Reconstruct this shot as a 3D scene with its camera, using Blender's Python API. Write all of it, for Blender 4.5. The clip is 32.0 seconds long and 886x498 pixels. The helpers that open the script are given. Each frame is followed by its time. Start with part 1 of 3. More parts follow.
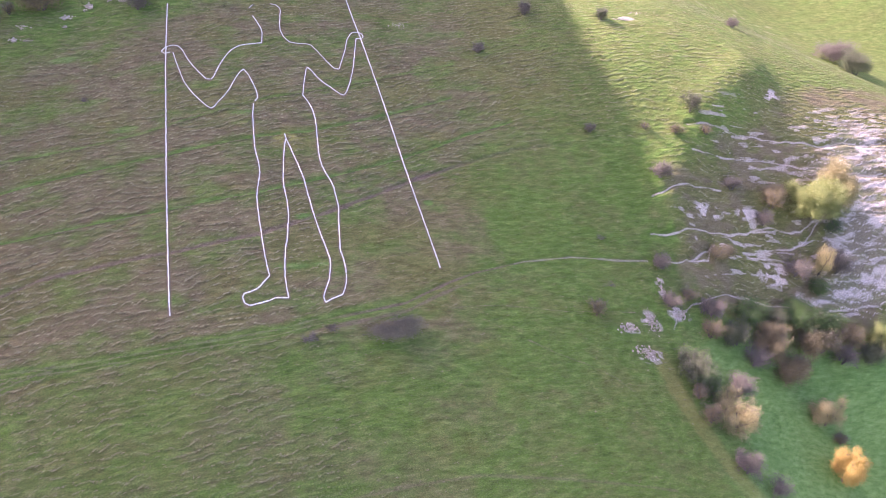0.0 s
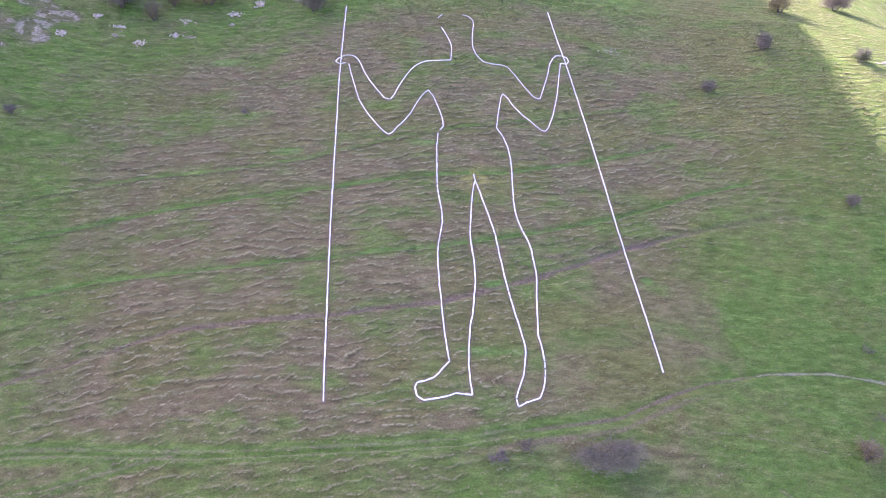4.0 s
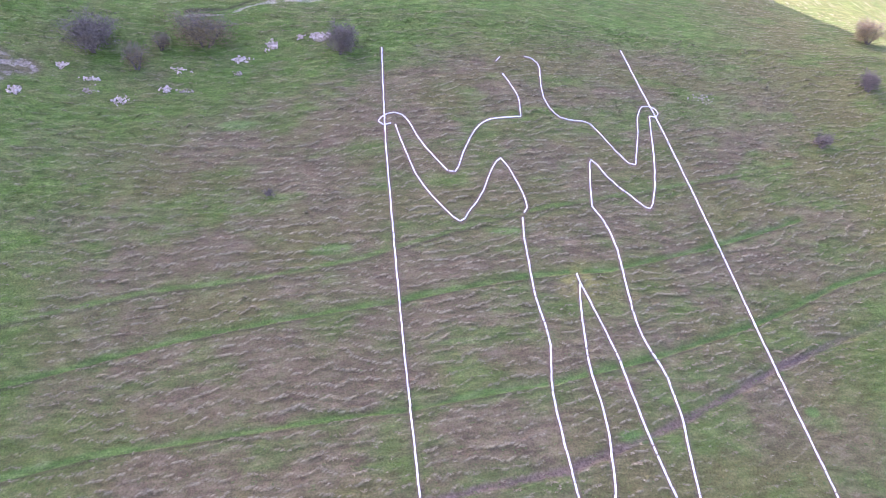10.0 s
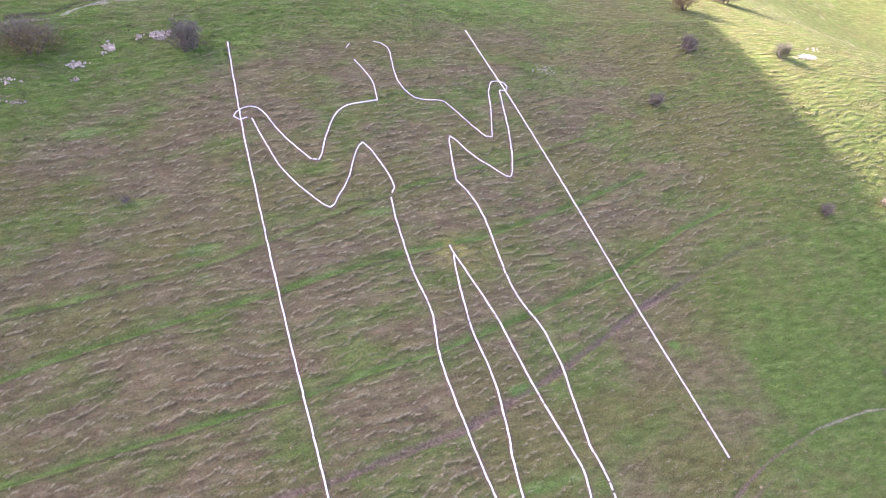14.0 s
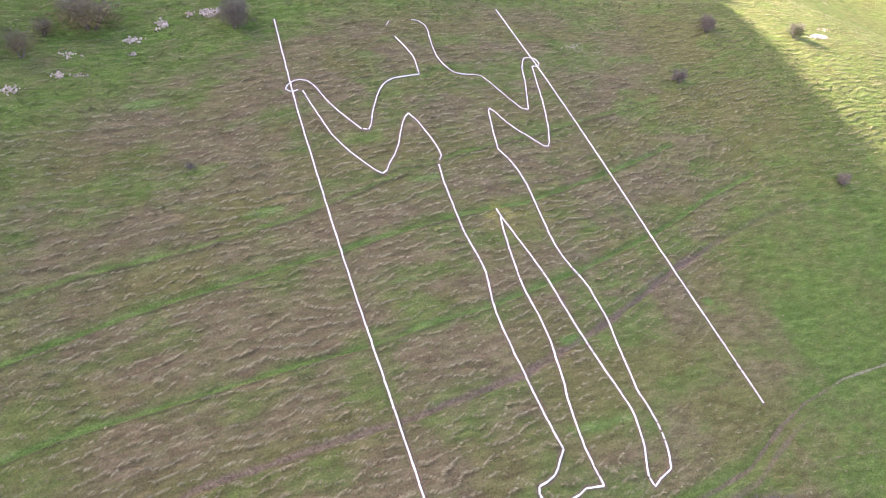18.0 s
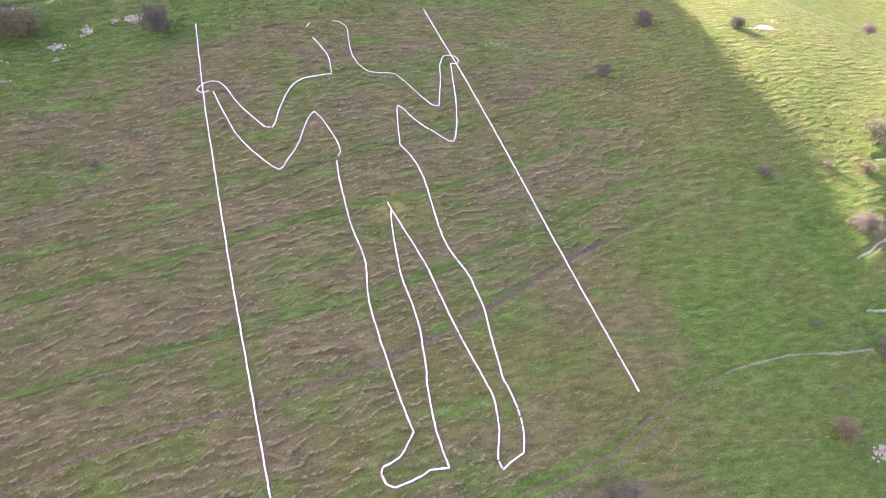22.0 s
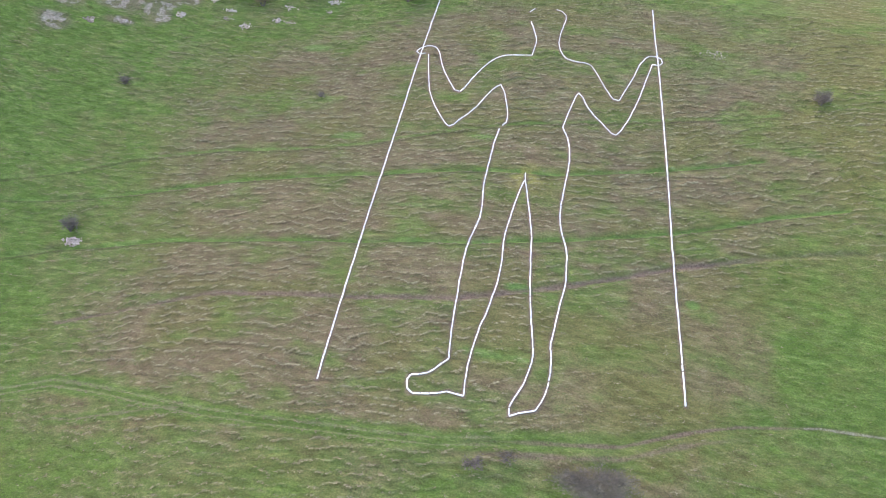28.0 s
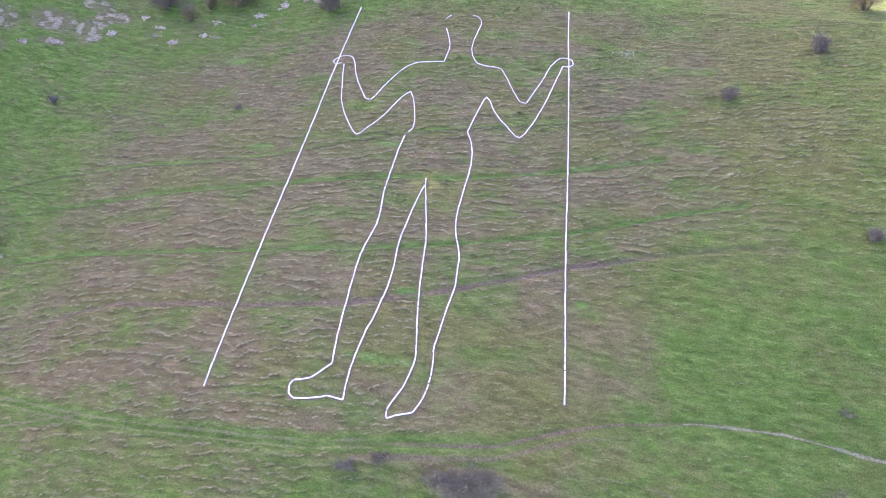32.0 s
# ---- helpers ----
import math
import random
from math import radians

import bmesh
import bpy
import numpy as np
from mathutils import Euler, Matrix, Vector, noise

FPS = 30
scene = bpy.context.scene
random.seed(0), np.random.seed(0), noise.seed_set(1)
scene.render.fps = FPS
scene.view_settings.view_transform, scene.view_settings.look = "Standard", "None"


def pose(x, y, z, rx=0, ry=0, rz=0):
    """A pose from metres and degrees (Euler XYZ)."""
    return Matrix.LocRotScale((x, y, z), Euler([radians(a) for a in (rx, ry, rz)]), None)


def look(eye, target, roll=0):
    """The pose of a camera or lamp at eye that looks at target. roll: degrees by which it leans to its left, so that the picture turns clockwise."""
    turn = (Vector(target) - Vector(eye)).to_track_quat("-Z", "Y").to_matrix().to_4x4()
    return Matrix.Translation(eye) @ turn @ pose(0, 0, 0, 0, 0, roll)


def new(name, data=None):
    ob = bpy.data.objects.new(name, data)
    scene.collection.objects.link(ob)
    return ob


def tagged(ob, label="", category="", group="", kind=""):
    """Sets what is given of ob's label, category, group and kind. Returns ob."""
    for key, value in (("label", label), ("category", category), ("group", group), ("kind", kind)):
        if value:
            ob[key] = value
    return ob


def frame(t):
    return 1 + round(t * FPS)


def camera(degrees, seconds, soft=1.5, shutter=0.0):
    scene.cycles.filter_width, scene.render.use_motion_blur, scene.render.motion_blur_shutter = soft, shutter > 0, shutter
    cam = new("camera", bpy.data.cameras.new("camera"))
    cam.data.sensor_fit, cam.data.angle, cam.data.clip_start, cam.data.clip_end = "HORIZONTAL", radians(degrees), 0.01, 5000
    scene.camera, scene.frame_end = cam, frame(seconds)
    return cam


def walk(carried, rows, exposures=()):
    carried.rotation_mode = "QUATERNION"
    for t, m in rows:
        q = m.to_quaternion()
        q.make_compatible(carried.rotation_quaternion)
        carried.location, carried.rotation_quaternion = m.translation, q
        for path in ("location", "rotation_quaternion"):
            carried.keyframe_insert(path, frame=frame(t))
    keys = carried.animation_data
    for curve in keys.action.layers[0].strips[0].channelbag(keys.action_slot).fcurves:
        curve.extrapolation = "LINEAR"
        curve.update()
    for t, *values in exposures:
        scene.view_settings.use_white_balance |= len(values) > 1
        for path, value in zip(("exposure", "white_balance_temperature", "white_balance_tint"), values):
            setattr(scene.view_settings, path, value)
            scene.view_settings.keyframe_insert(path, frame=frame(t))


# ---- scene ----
cam = camera(62.93, 32.0, soft=0.7)
ROWS = [
    (0, -5.84, -86.80, 55.71, 61.49, -2.22, -15.58),
    (0.5, -6.59, -82.93, 54.20, 61.98, -2.25, -15.61),
    (1, -7.33, -79.08, 52.87, 62.37, -2.14, -14.33),
    (1.5, -8.22, -75.54, 51.86, 62.50, -2.84, -10.67),
    (2, -9.49, -72.21, 51.38, 62.46, -3.47, -6.93),
    (2.5, -10.98, -68.96, 51.04, 62.34, -4.04, -4.20),
    (4.5, -15.07, -56.73, 50.24, 62.22, -4.41, -5.79),
    (5, -16.09, -53.77, 50.46, 62.23, -4.39, -6.00),
    (5.5, -17.16, -50.83, 50.73, 62.01, -4.39, -6.23),
    (6, -18.38, -48.05, 51.18, 61.70, -4.62, -6.36),
    (6.5, -19.99, -45.47, 51.80, 61.34, -4.35, -6.97),
    (7, -21.62, -42.74, 52.25, 60.89, -4.97, -6.89),
    (7.5, -23.03, -39.94, 52.19, 60.89, -5.19, -7.23),
    (8, -24.01, -36.95, 51.49, 61.55, -4.84, -7.53),
    (8.5, -24.57, -34.65, 50.67, 62.17, -5.16, -7.20),
    (9, -25.20, -33.20, 50.09, 62.42, -4.93, -6.71),
    (9.5, -25.84, -32.33, 49.82, 62.54, -4.74, -7.18),
    (10, -26.32, -31.91, 49.80, 62.66, -4.73, -9.57),
    (10.5, -26.72, -31.95, 49.97, 62.96, -4.02, -14.32),
    (11, -26.92, -32.45, 50.08, 63.12, -3.33, -19.26),
    (11.5, -26.86, -32.70, 49.82, 63.37, -2.73, -22.27),
    (12, -26.90, -32.84, 49.49, 63.50, -2.79, -23.30),
    (12.5, -26.85, -32.86, 49.20, 63.41, -2.45, -23.22),
    (13, -26.92, -33.08, 49.09, 63.25, -3.02, -22.36),
    (13.5, -27.08, -33.36, 49.04, 63.11, -3.23, -22.00),
    (15.3, -27.98, -33.74, 48.57, 63.12, -3.75, -21.48),
    (16, -39.64, -32.76, 46.44, 62.97, -3.86, -24.14),
    (16.5, -38.70, -33.44, 47.29, 62.63, -3.66, -24.33),
    (17, -37.72, -34.21, 47.69, 62.48, -3.65, -23.99),
    (17.5, -36.56, -35.14, 47.61, 62.55, -2.84, -23.91),
    (18, -35.13, -36.25, 47.44, 62.73, -3.37, -22.69),
    (18.5, -33.91, -37.34, 47.55, 62.69, -2.76, -22.89),
    (19, -32.52, -38.48, 47.77, 62.53, -2.80, -21.97),
    (19.5, -30.81, -39.60, 48.02, 62.25, -3.00, -20.42),
    (20, -28.78, -40.46, 48.10, 62.39, -2.61, -21.12),
    (20.5, -26.61, -41.33, 48.10, 62.71, -1.28, -22.73),
    (21, -24.39, -42.57, 48.18, 62.82, -1.67, -21.34),
    (21.5, -22.14, -43.92, 48.34, 62.72, -1.51, -20.10),
    (22, -19.79, -45.10, 48.54, 62.63, -1.48, -19.72),
    (22.5, -17.36, -46.12, 48.73, 62.80, -0.72, -20.80),
    (23, -15.03, -47.37, 49.02, 62.82, -0.43, -20.76),
    (23.5, -12.84, -48.86, 49.63, 62.62, -0.56, -19.30),
    (24, -10.81, -50.59, 50.41, 62.31, -0.90, -17.86),
    (24.5, -8.29, -51.71, 50.62, 62.09, -0.34, -16.94),
    (26.5, 1.12, -57.00, 50.84, 61.78, -0.85, -10.31),
    (27, 1.75, -57.45, 50.63, 61.76, -1.26, -3.49),
    (27.5, 2.57, -57.87, 50.45, 61.41, -2.76, 5.90),
    (28, 3.68, -57.94, 50.36, 61.13, -3.29, 10.00),
    (28.5, 4.95, -57.80, 50.35, 61.50, -1.88, 8.01),
    (29, 6.41, -57.54, 50.44, 61.69, -1.88, 7.69),
    (29.5, 8.05, -57.35, 50.55, 61.75, -1.55, 8.71),
    (30, 10.01, -57.13, 50.72, 61.83, -1.83, 9.82),
    (30.5, 12.16, -57.07, 51.00, 61.61, -1.12, 9.14),
    (31, 14.34, -56.88, 51.29, 61.63, -0.34, 8.56),
    (31.5, 16.62, -56.70, 51.53, 61.49, -0.73, 9.98),
    (32, 18.89, -56.37, 51.81, 61.39, -1.09, 10.64),
]
walk(cam, [(t, pose(x, y, z, rx, ry, rz)) for t, x, y, z, rx, ry, rz in ROWS],
     [(0.0, 2.73, 6000, 41), (2.0, 2.90, 5600, 39), (5.0, 3.01, 5600, 42), (9.0, 3.16, 5500, 47), (13.0, 3.09, 5850, 45), (16.0, 3.04, 6500, 33), (19.0, 3.04, 6400, 32), (24.5, 2.95, 6400, 29), (27.5, 3.07, 6350, 20), (32.0, 3.16, 5700, 35)])

# ---- light: low autumn sun from over the hill's left shoulder, open sky ----
SUN_FROM = Vector((-0.647, 0.522, 0.559))
world = bpy.data.worlds.new("sky")
scene.world = world
world.use_nodes = True
wn = world.node_tree.nodes
sky = wn.new("ShaderNodeTexSky")
sky.sky_type = "NISHITA"
sky.sun_disc = False
sky.sun_elevation = math.asin(SUN_FROM.z)
sky.sun_rotation = math.atan2(SUN_FROM.x, SUN_FROM.y)
sky.air_density, sky.dust_density = 1.0, 4.0
wn["Background"].inputs["Strength"].default_value = 0.10
world.node_tree.links.new(sky.outputs["Color"], wn["Background"].inputs["Color"])
sun = new("sun", bpy.data.lights.new("sun", "SUN"))
sun.data.energy, sun.data.angle, sun.data.color = 3.0, radians(0.35), (1.0, 0.93, 0.80)
sun.matrix_world = look(SUN_FROM * 400, (0, 0, 0))


# ---- numbers: noise and lines in plan ----
def lattice(i, j, seed):
    n = (i.astype(np.int64) * 374761393 + j.astype(np.int64) * 668265263 + seed * 974634533) & 0xFFFFFFFF
    n = ((n ^ (n >> 13)) * 1274126177) & 0xFFFFFFFF
    return ((n ^ (n >> 16)) & 0xFFFFFF) / float(0xFFFFFF)


def vnoise(x, y, seed=0):
    i, j = np.floor(x), np.floor(y)
    u, v = x - i, y - j
    u, v = u * u * (3 - 2 * u), v * v * (3 - 2 * v)
    a, b = lattice(i, j, seed), lattice(i + 1, j, seed)
    c, d = lattice(i, j + 1, seed), lattice(i + 1, j + 1, seed)
    return (a * (1 - u) + b * u) * (1 - v) + (c * (1 - u) + d * u) * v


def fbm(x, y, seed=0, octaves=3):
    total, amp, norm = 0.0, 1.0, 0.0
    for k in range(octaves):
        total = total + amp * vnoise(x * 2 ** k, y * 2 ** k, seed + 17 * k)
        norm += amp
        amp *= 0.5
    return total / norm


def smooth(a, b, x):
    s = np.clip((x - a) / (b - a), 0, 1)
    return s * s * (3 - 2 * s)


def off_line(x, y, line):
    """Distance in plan from points to a polyline."""
    best = np.full(np.shape(x), 1e9)
    for (ax, ay), (bx, by) in zip(line, line[1:]):
        dx, dy = bx - ax, by - ay
        s = np.clip(((x - ax) * dx + (y - ay) * dy) / (dx * dx + dy * dy + 1e-9), 0, 1)
        best = np.minimum(best, np.hypot(x - ax - s * dx, y - ay - s * dy))
    return best


def by_line(x, y, line, reach=4.0):
    """off_line() where it is less than about reach, else reach."""
    p = np.array(line)
    (x0, y0), (x1, y1) = p.min(0) - reach, p.max(0) + reach
    near = (x > x0) & (x < x1) & (y > y0) & (y < y1)
    d = np.full(x.shape, float(reach))
    d[near] = np.minimum(off_line(x[near], y[near], line), reach)
    return d


# ---- the hill's form ----
TERM = [-1.120, -0.1536, 0.4261]
SWELL = [-5.16, -8.02, -0.41, 1.14, -7.46, -9.39, -1.82, -2.25, -2.20, 5.22, -5.19, -3.57, -5.02, 6.00, 0.61, 9.23, 1.18, -1.57, -4.78, -2.21, 8.00, -3.36, 12.83, 3.89, -5.25, -24.18, 8.14, 3.79, 2.47, 6.06, 18.76, -8.90]
# brow over the old chalk pit: a bank is raised here to shade the hollow
HOLLOW_SHADE_EDGE = [(98.6, 42.6), (81.6, 31.7), (75.4, 25.0), (68.9, 17.7)]
CENTRES = [(x, y) for x in range(-105, 141, 35) for y in (-40, -5, 30, 65)]


def soft_max(a, b, k):
    h = np.clip(0.5 + 0.5 * (a - b) / k, 0, 1)
    return b + (a - b) * h + k * h * (1 - h)


def hill(x, y):
    """Height of the smooth hill, with no relief of turf."""
    x, y = np.asarray(x, float), np.asarray(y, float)
    z = TERM[0] + TERM[1] * np.clip(x, -200, 260) + TERM[2] * y
    for w, (cx, cy) in zip(SWELL, CENTRES):
        z = z + w * np.exp(-((x - cx) ** 2 + (y - cy) ** 2) / 2312.0)
    z = -soft_max(-z, -72.0 + 0 * z, 12.0)
    z = z + 1.5 * np.exp(-(by_line(np.atleast_1d(x), np.atleast_1d(y), HOLLOW_SHADE_EDGE, 16.0) / 5.0) ** 2)
    # the down goes on rising to the east
    z = z + 16.0 * np.exp(-((x - 215.0) ** 2 + (y - 120.0) ** 2) / 1600.0)
    # unseen ridge added to shade the figure, its height fitted to the shadow's edge
    top = np.interp(x, [-330, -240, -190, -160, -137, -127, -119, -111, -103, -95, -83, -76, -62, -55, -45, -37, -29, -22, -17.5, -8, 4, 25],
                    [190, 183, 173, 162, 152.5, 147.5, 141.5, 137.5, 138.5, 137, 132, 129.7, 126, 122.6, 117.7, 113.8, 109, 104.8, 101.9, 94, 70, 35])
    shade_ridge = top - 1.7 * np.abs(y - 138.0)
    z = soft_max(z, shade_ridge, 2.0)
    return soft_max(z, -58.0 + 0 * z, 10.0)


def hill_at(x, y):
    return float(hill(np.array([x]), np.array([y]))[0])


# ---- lines on the hill, in plan ----
STAFF_A = [(-16.73, 62.70), (-17.04, 55.16), (-17.32, 47.25), (-17.39, 37.09), (-17.46, 27.94), (-17.47, 19.11), (-17.38, 11.49), (-17.35, 4.99), (-17.26, 0.04)]
STAFF_B = [(16.97, 65.06), (17.42, 58.14), (17.97, 52.57), (18.81, 41.96), (19.43, 33.48), (19.92, 25.37), (20.47, 18.08), (21.08, 11.29), (21.54, 5.01)]
HAND_A = [(-16.48, 50.36), (-17.35, 50.17), (-18.04, 50.86), (-17.56, 51.39), (-16.50, 51.97), (-15.53, 51.88), (-14.83, 51.38), (-14.23, 50.17)]
ARM_A = [(-14.23, 50.17), (-13.52, 48.05), (-12.61, 46.19), (-11.61, 44.51), (-10.70, 43.12), (-10.01, 42.73), (-9.42, 43.46), (-8.57, 45.42), (-7.61, 47.27), (-6.64, 48.81), (-5.66, 49.84), (-4.48, 50.46), (-2.88, 50.68), (-0.58, 50.89)]
NECK_A = [(-0.58, 50.89), (-0.23, 53.84), (-0.54, 55.25), (-1.06, 56.75), (-1.57, 58.04)]
CROWN = [(-2.08, 60.20), (-1.79, 60.59), (-1.29, 61.09)]
CROWN_B = [(2.00, 61.42), (3.00, 61.13), (3.61, 60.35)]
NECK_B = [(3.61, 60.35), (3.72, 59.56), (3.16, 56.06), (3.08, 54.23), (3.63, 52.08), (4.56, 51.04), (5.78, 50.72), (7.40, 50.71)]
SHOULDER_B = [(7.40, 50.71), (8.10, 50.60), (9.04, 49.17), (10.19, 47.04), (11.44, 44.96), (12.05, 44.48), (12.55, 44.59)]
HAND_B = [(12.55, 44.59), (13.31, 46.62), (14.45, 49.56), (15.19, 52.12), (16.33, 54.16), (17.02, 54.46), (18.23, 54.38), (18.65, 53.48), (18.17, 52.67), (17.07, 52.66)]
ARM_B = [(17.07, 52.66), (16.16, 49.00), (15.15, 44.88), (13.91, 41.25), (12.74, 38.71), (12.14, 38.28), (11.43, 38.96), (10.51, 40.02), (9.18, 41.28), (8.05, 42.85), (7.32, 44.46), (6.70, 44.96), (6.14, 42.72), (5.19, 38.34)]
LEG_B_OUT = [(5.19, 38.34), (5.39, 37.84), (5.90, 37.04), (6.42, 35.05), (6.62, 32.46), (6.41, 29.47), (6.13, 25.55), (6.26, 23.43), (6.59, 22.01), (7.23, 20.41), (7.56, 19.00), (7.58, 17.60), (7.72, 15.31), (7.26, 12.21), (6.90, 9.12), (6.72, 7.73), (6.94, 6.35), (7.07, 4.68), (6.90, 3.09), (6.52, 1.60), (5.93, 0.49), (4.41, -0.05), (3.31, -0.58)]
LEG_B_IN = [(3.31, -0.58), (3.19, 0.31), (3.68, 1.41), (4.36, 2.71), (4.84, 4.61), (5.02, 5.89), (4.79, 7.57), (4.35, 9.83), (3.92, 12.59), (3.59, 14.98), (3.35, 17.58), (3.10, 20.62), (2.54, 23.45), (1.80, 26.68), (1.28, 28.69), (1.17, 29.90)]
LEG_A_IN = [(1.18, 28.69), (0.70, 26.56), (0.24, 23.60), (-0.11, 20.74), (-0.18, 19.41), (0.06, 16.68), (-0.02, 14.17), (-0.31, 12.26), (-0.69, 9.87), (-1.17, 8.07), (-1.53, 5.40), (-1.71, 3.82), (-1.68, 1.95), (-1.56, 0.37)]
FOOT_A = [(-1.56, 0.37), (-2.46, 0.45), (-3.17, 0.63), (-4.37, 0.12), (-5.67, -0.08), (-7.28, -0.27), (-7.49, 0.03), (-7.81, 1.30), (-7.61, 1.59), (-6.60, 1.78), (-5.70, 2.08), (-5.10, 2.57), (-4.41, 3.37), (-3.82, 3.97)]
LEG_A_OUT = [(-3.82, 3.97), (-4.04, 5.64), (-4.16, 7.21), (-4.28, 9.19), (-4.30, 11.27), (-4.40, 13.06), (-4.42, 15.87), (-4.34, 18.19), (-3.97, 19.92), (-3.51, 22.08), (-3.54, 23.92), (-3.77, 26.16), (-3.89, 27.68), (-3.72, 31.35), (-3.64, 34.09), (-3.27, 36.64)]
SIDE_A = [(-2.98, 37.25), (-2.48, 37.75), (-2.50, 39.39), (-2.83, 40.84), (-3.47, 43.11), (-4.29, 44.75), (-5.08, 43.93), (-5.95, 42.39), (-7.00, 40.23), (-8.17, 38.57), (-8.94, 37.73), (-9.72, 36.58), (-10.01, 36.27), (-10.61, 36.66), (-11.71, 38.17), (-13.12, 40.37), (-14.33, 42.96), (-15.26, 46.63), (-15.99, 50.12)]
# line, width of its blocks
OUTLINE = [(HAND_A, 0.14), (ARM_A, 0.16), (NECK_A, 0.14), (CROWN, 0.07), (CROWN_B, 0.07), (NECK_B, 0.13), (SHOULDER_B, 0.10), (HAND_B, 0.14),
           (ARM_B, 0.15), (LEG_B_OUT, 0.17), (LEG_B_IN, 0.17), (LEG_A_IN, 0.17), (FOOT_A, 0.19), (LEG_A_OUT, 0.17), (SIDE_A, 0.15)]

FOOTPATH = [(-79.4, 1.1), (-56.7, -0.4), (-49.7, 0.4), (-42.8, -0.8), (-36.0, -2.3), (-29.4, -3.6), (-22.9, -4.3), (-16.6, -4.6), (-10.2, -4.7), (-3.6, -4.3), (3.2, -3.0), (10.4, -1.7), (14.9, -0.7), (18.3, 0.9), (22.5, 2.8), (27.0, 4.5), (36.0, 6.8), (45.1, 8.0), (54.2, 8.0), (60.1, 8.4)]
SIDE_PATH = [(-48.4, -3.8), (-44.5, -4.0), (-40.8, -3.7), (-37.0, -3.5), (-33.9, -3.1), (-31.9, -3.1)]
TRAILS = [
    [(21.6, -1.5), (24.9, -1.0), (29.6, -0.8), (34.8, -0.9), (40.1, -1.2), (44.8, -0.9), (53.6, -0.3)],
    [(19.5, 41.7), (28.2, 43.9), (37.5, 45.1), (48.0, 46.4), (57.0, 45.6), (68.1, 44.4), (86.0, 45.1)],
    [(32.5, -6.1), (36.6, -8.0), (40.8, -9.4), (44.9, -11.1), (47.3, -13.0)],
]
GREEN_A = [(-77.6, 22.3), (-54.7, 25.5), (-46.1, 26.6), (-37.4, 27.5), (-28.3, 27.7), (-17.6, 27.9), (-3.6, 29.7), (5.1, 30.5), (16.9, 33.7), (32.1, 38.5)]
GREEN_B = [(-75.6, 14.2), (-59.4, 17.5), (-44.7, 18.5), (-30.2, 17.7), (-17.5, 17.3), (-3.9, 18.6), (7.0, 21.1), (19.9, 25.2), (33.2, 30.4), (42.2, 32.8)]
GREEN_C = [(-72.9, 25.8), (-65.5, 27.8), (-54.5, 31.3), (-41.7, 32.8), (-30.6, 32.5), (-21.6, 33.0), (-15.7, 34.2), (-2.8, 37.4), (10.4, 40.3), (21.7, 43.3), (34.6, 46.5)]
BROWN_D = [(-53.8, 7.8), (-40.1, 9.6), (-34.8, 10.5), (-26.9, 10.1), (-15.8, 9.8), (-4.2, 11.1), (5.6, 14.3), (12.8, 17.3), (21.6, 21.2), (32.9, 25.1), (41.5, 27.2), (52.4, 27.9)]
LOW_PATH = [(-8.9, -26.0), (8.8, -24.4), (19.6, -24.0), (31.0, -25.3), (47.3, -27.3)]
SPOTS = [(2.8, 13.6, 2.4, 0.7, 1.0), (-0.2, 5.2, 4.0, 0.6, 0.8), (3.5, 5.4, 2.5, 0.5, 0.7), (-34.0, 52.0, 3.5, 1.0, 0.7), (-5.0, 35.0, 3.0, 0.6, 0.7), (22.5, 16.5, 1.2, 0.7, 0.8), (-24.0, 34.5, 3.0, 0.8, 0.7), (-12.0, 23.0, 3.0, 0.5, 0.5)]
# bare chalk: middle, half width, half depth
BARE_EAST = [(51.3, -2.9, 2.3, 1.0), (56.3, -1.6, 1.9, 2.2), (63.1, 0.6, 2.6, 1.3), (53.1, -6.8, 2.7, 1.6), (61.0, 4.2, 1.2, 2.2), (88.0, 8.6, 4.0, 2.0), (76.5, 16.6, 3.5, 1.3), (86.0, 17.0, 3.0, 1.0), (101.0, 36.6, 2.4, 1.4), (75.8, 57.0, 2.6, 0.8)]
BARE_WEST = [(-62.5, 56.0, 2.2, 1.8), (-61.7, 59.5, 2.0, 2.6), (-58.6, 60.0, 1.8, 1.2), (-63.0, 56.8, 2.6, 2.4), (-77.8, 50.2, 3.2, 1.6), (-68.2, 53.3, 2.6, 0.9), (-70.0, 57.0, 4.4, 2.2), (-78.5, 55.4, 3.4, 2.4), (-64.0, 61.8, 3.0, 1.2), (-24.2, 65.0, 1.6, 0.9)]
BARE_PATCHES = BARE_EAST + BARE_WEST
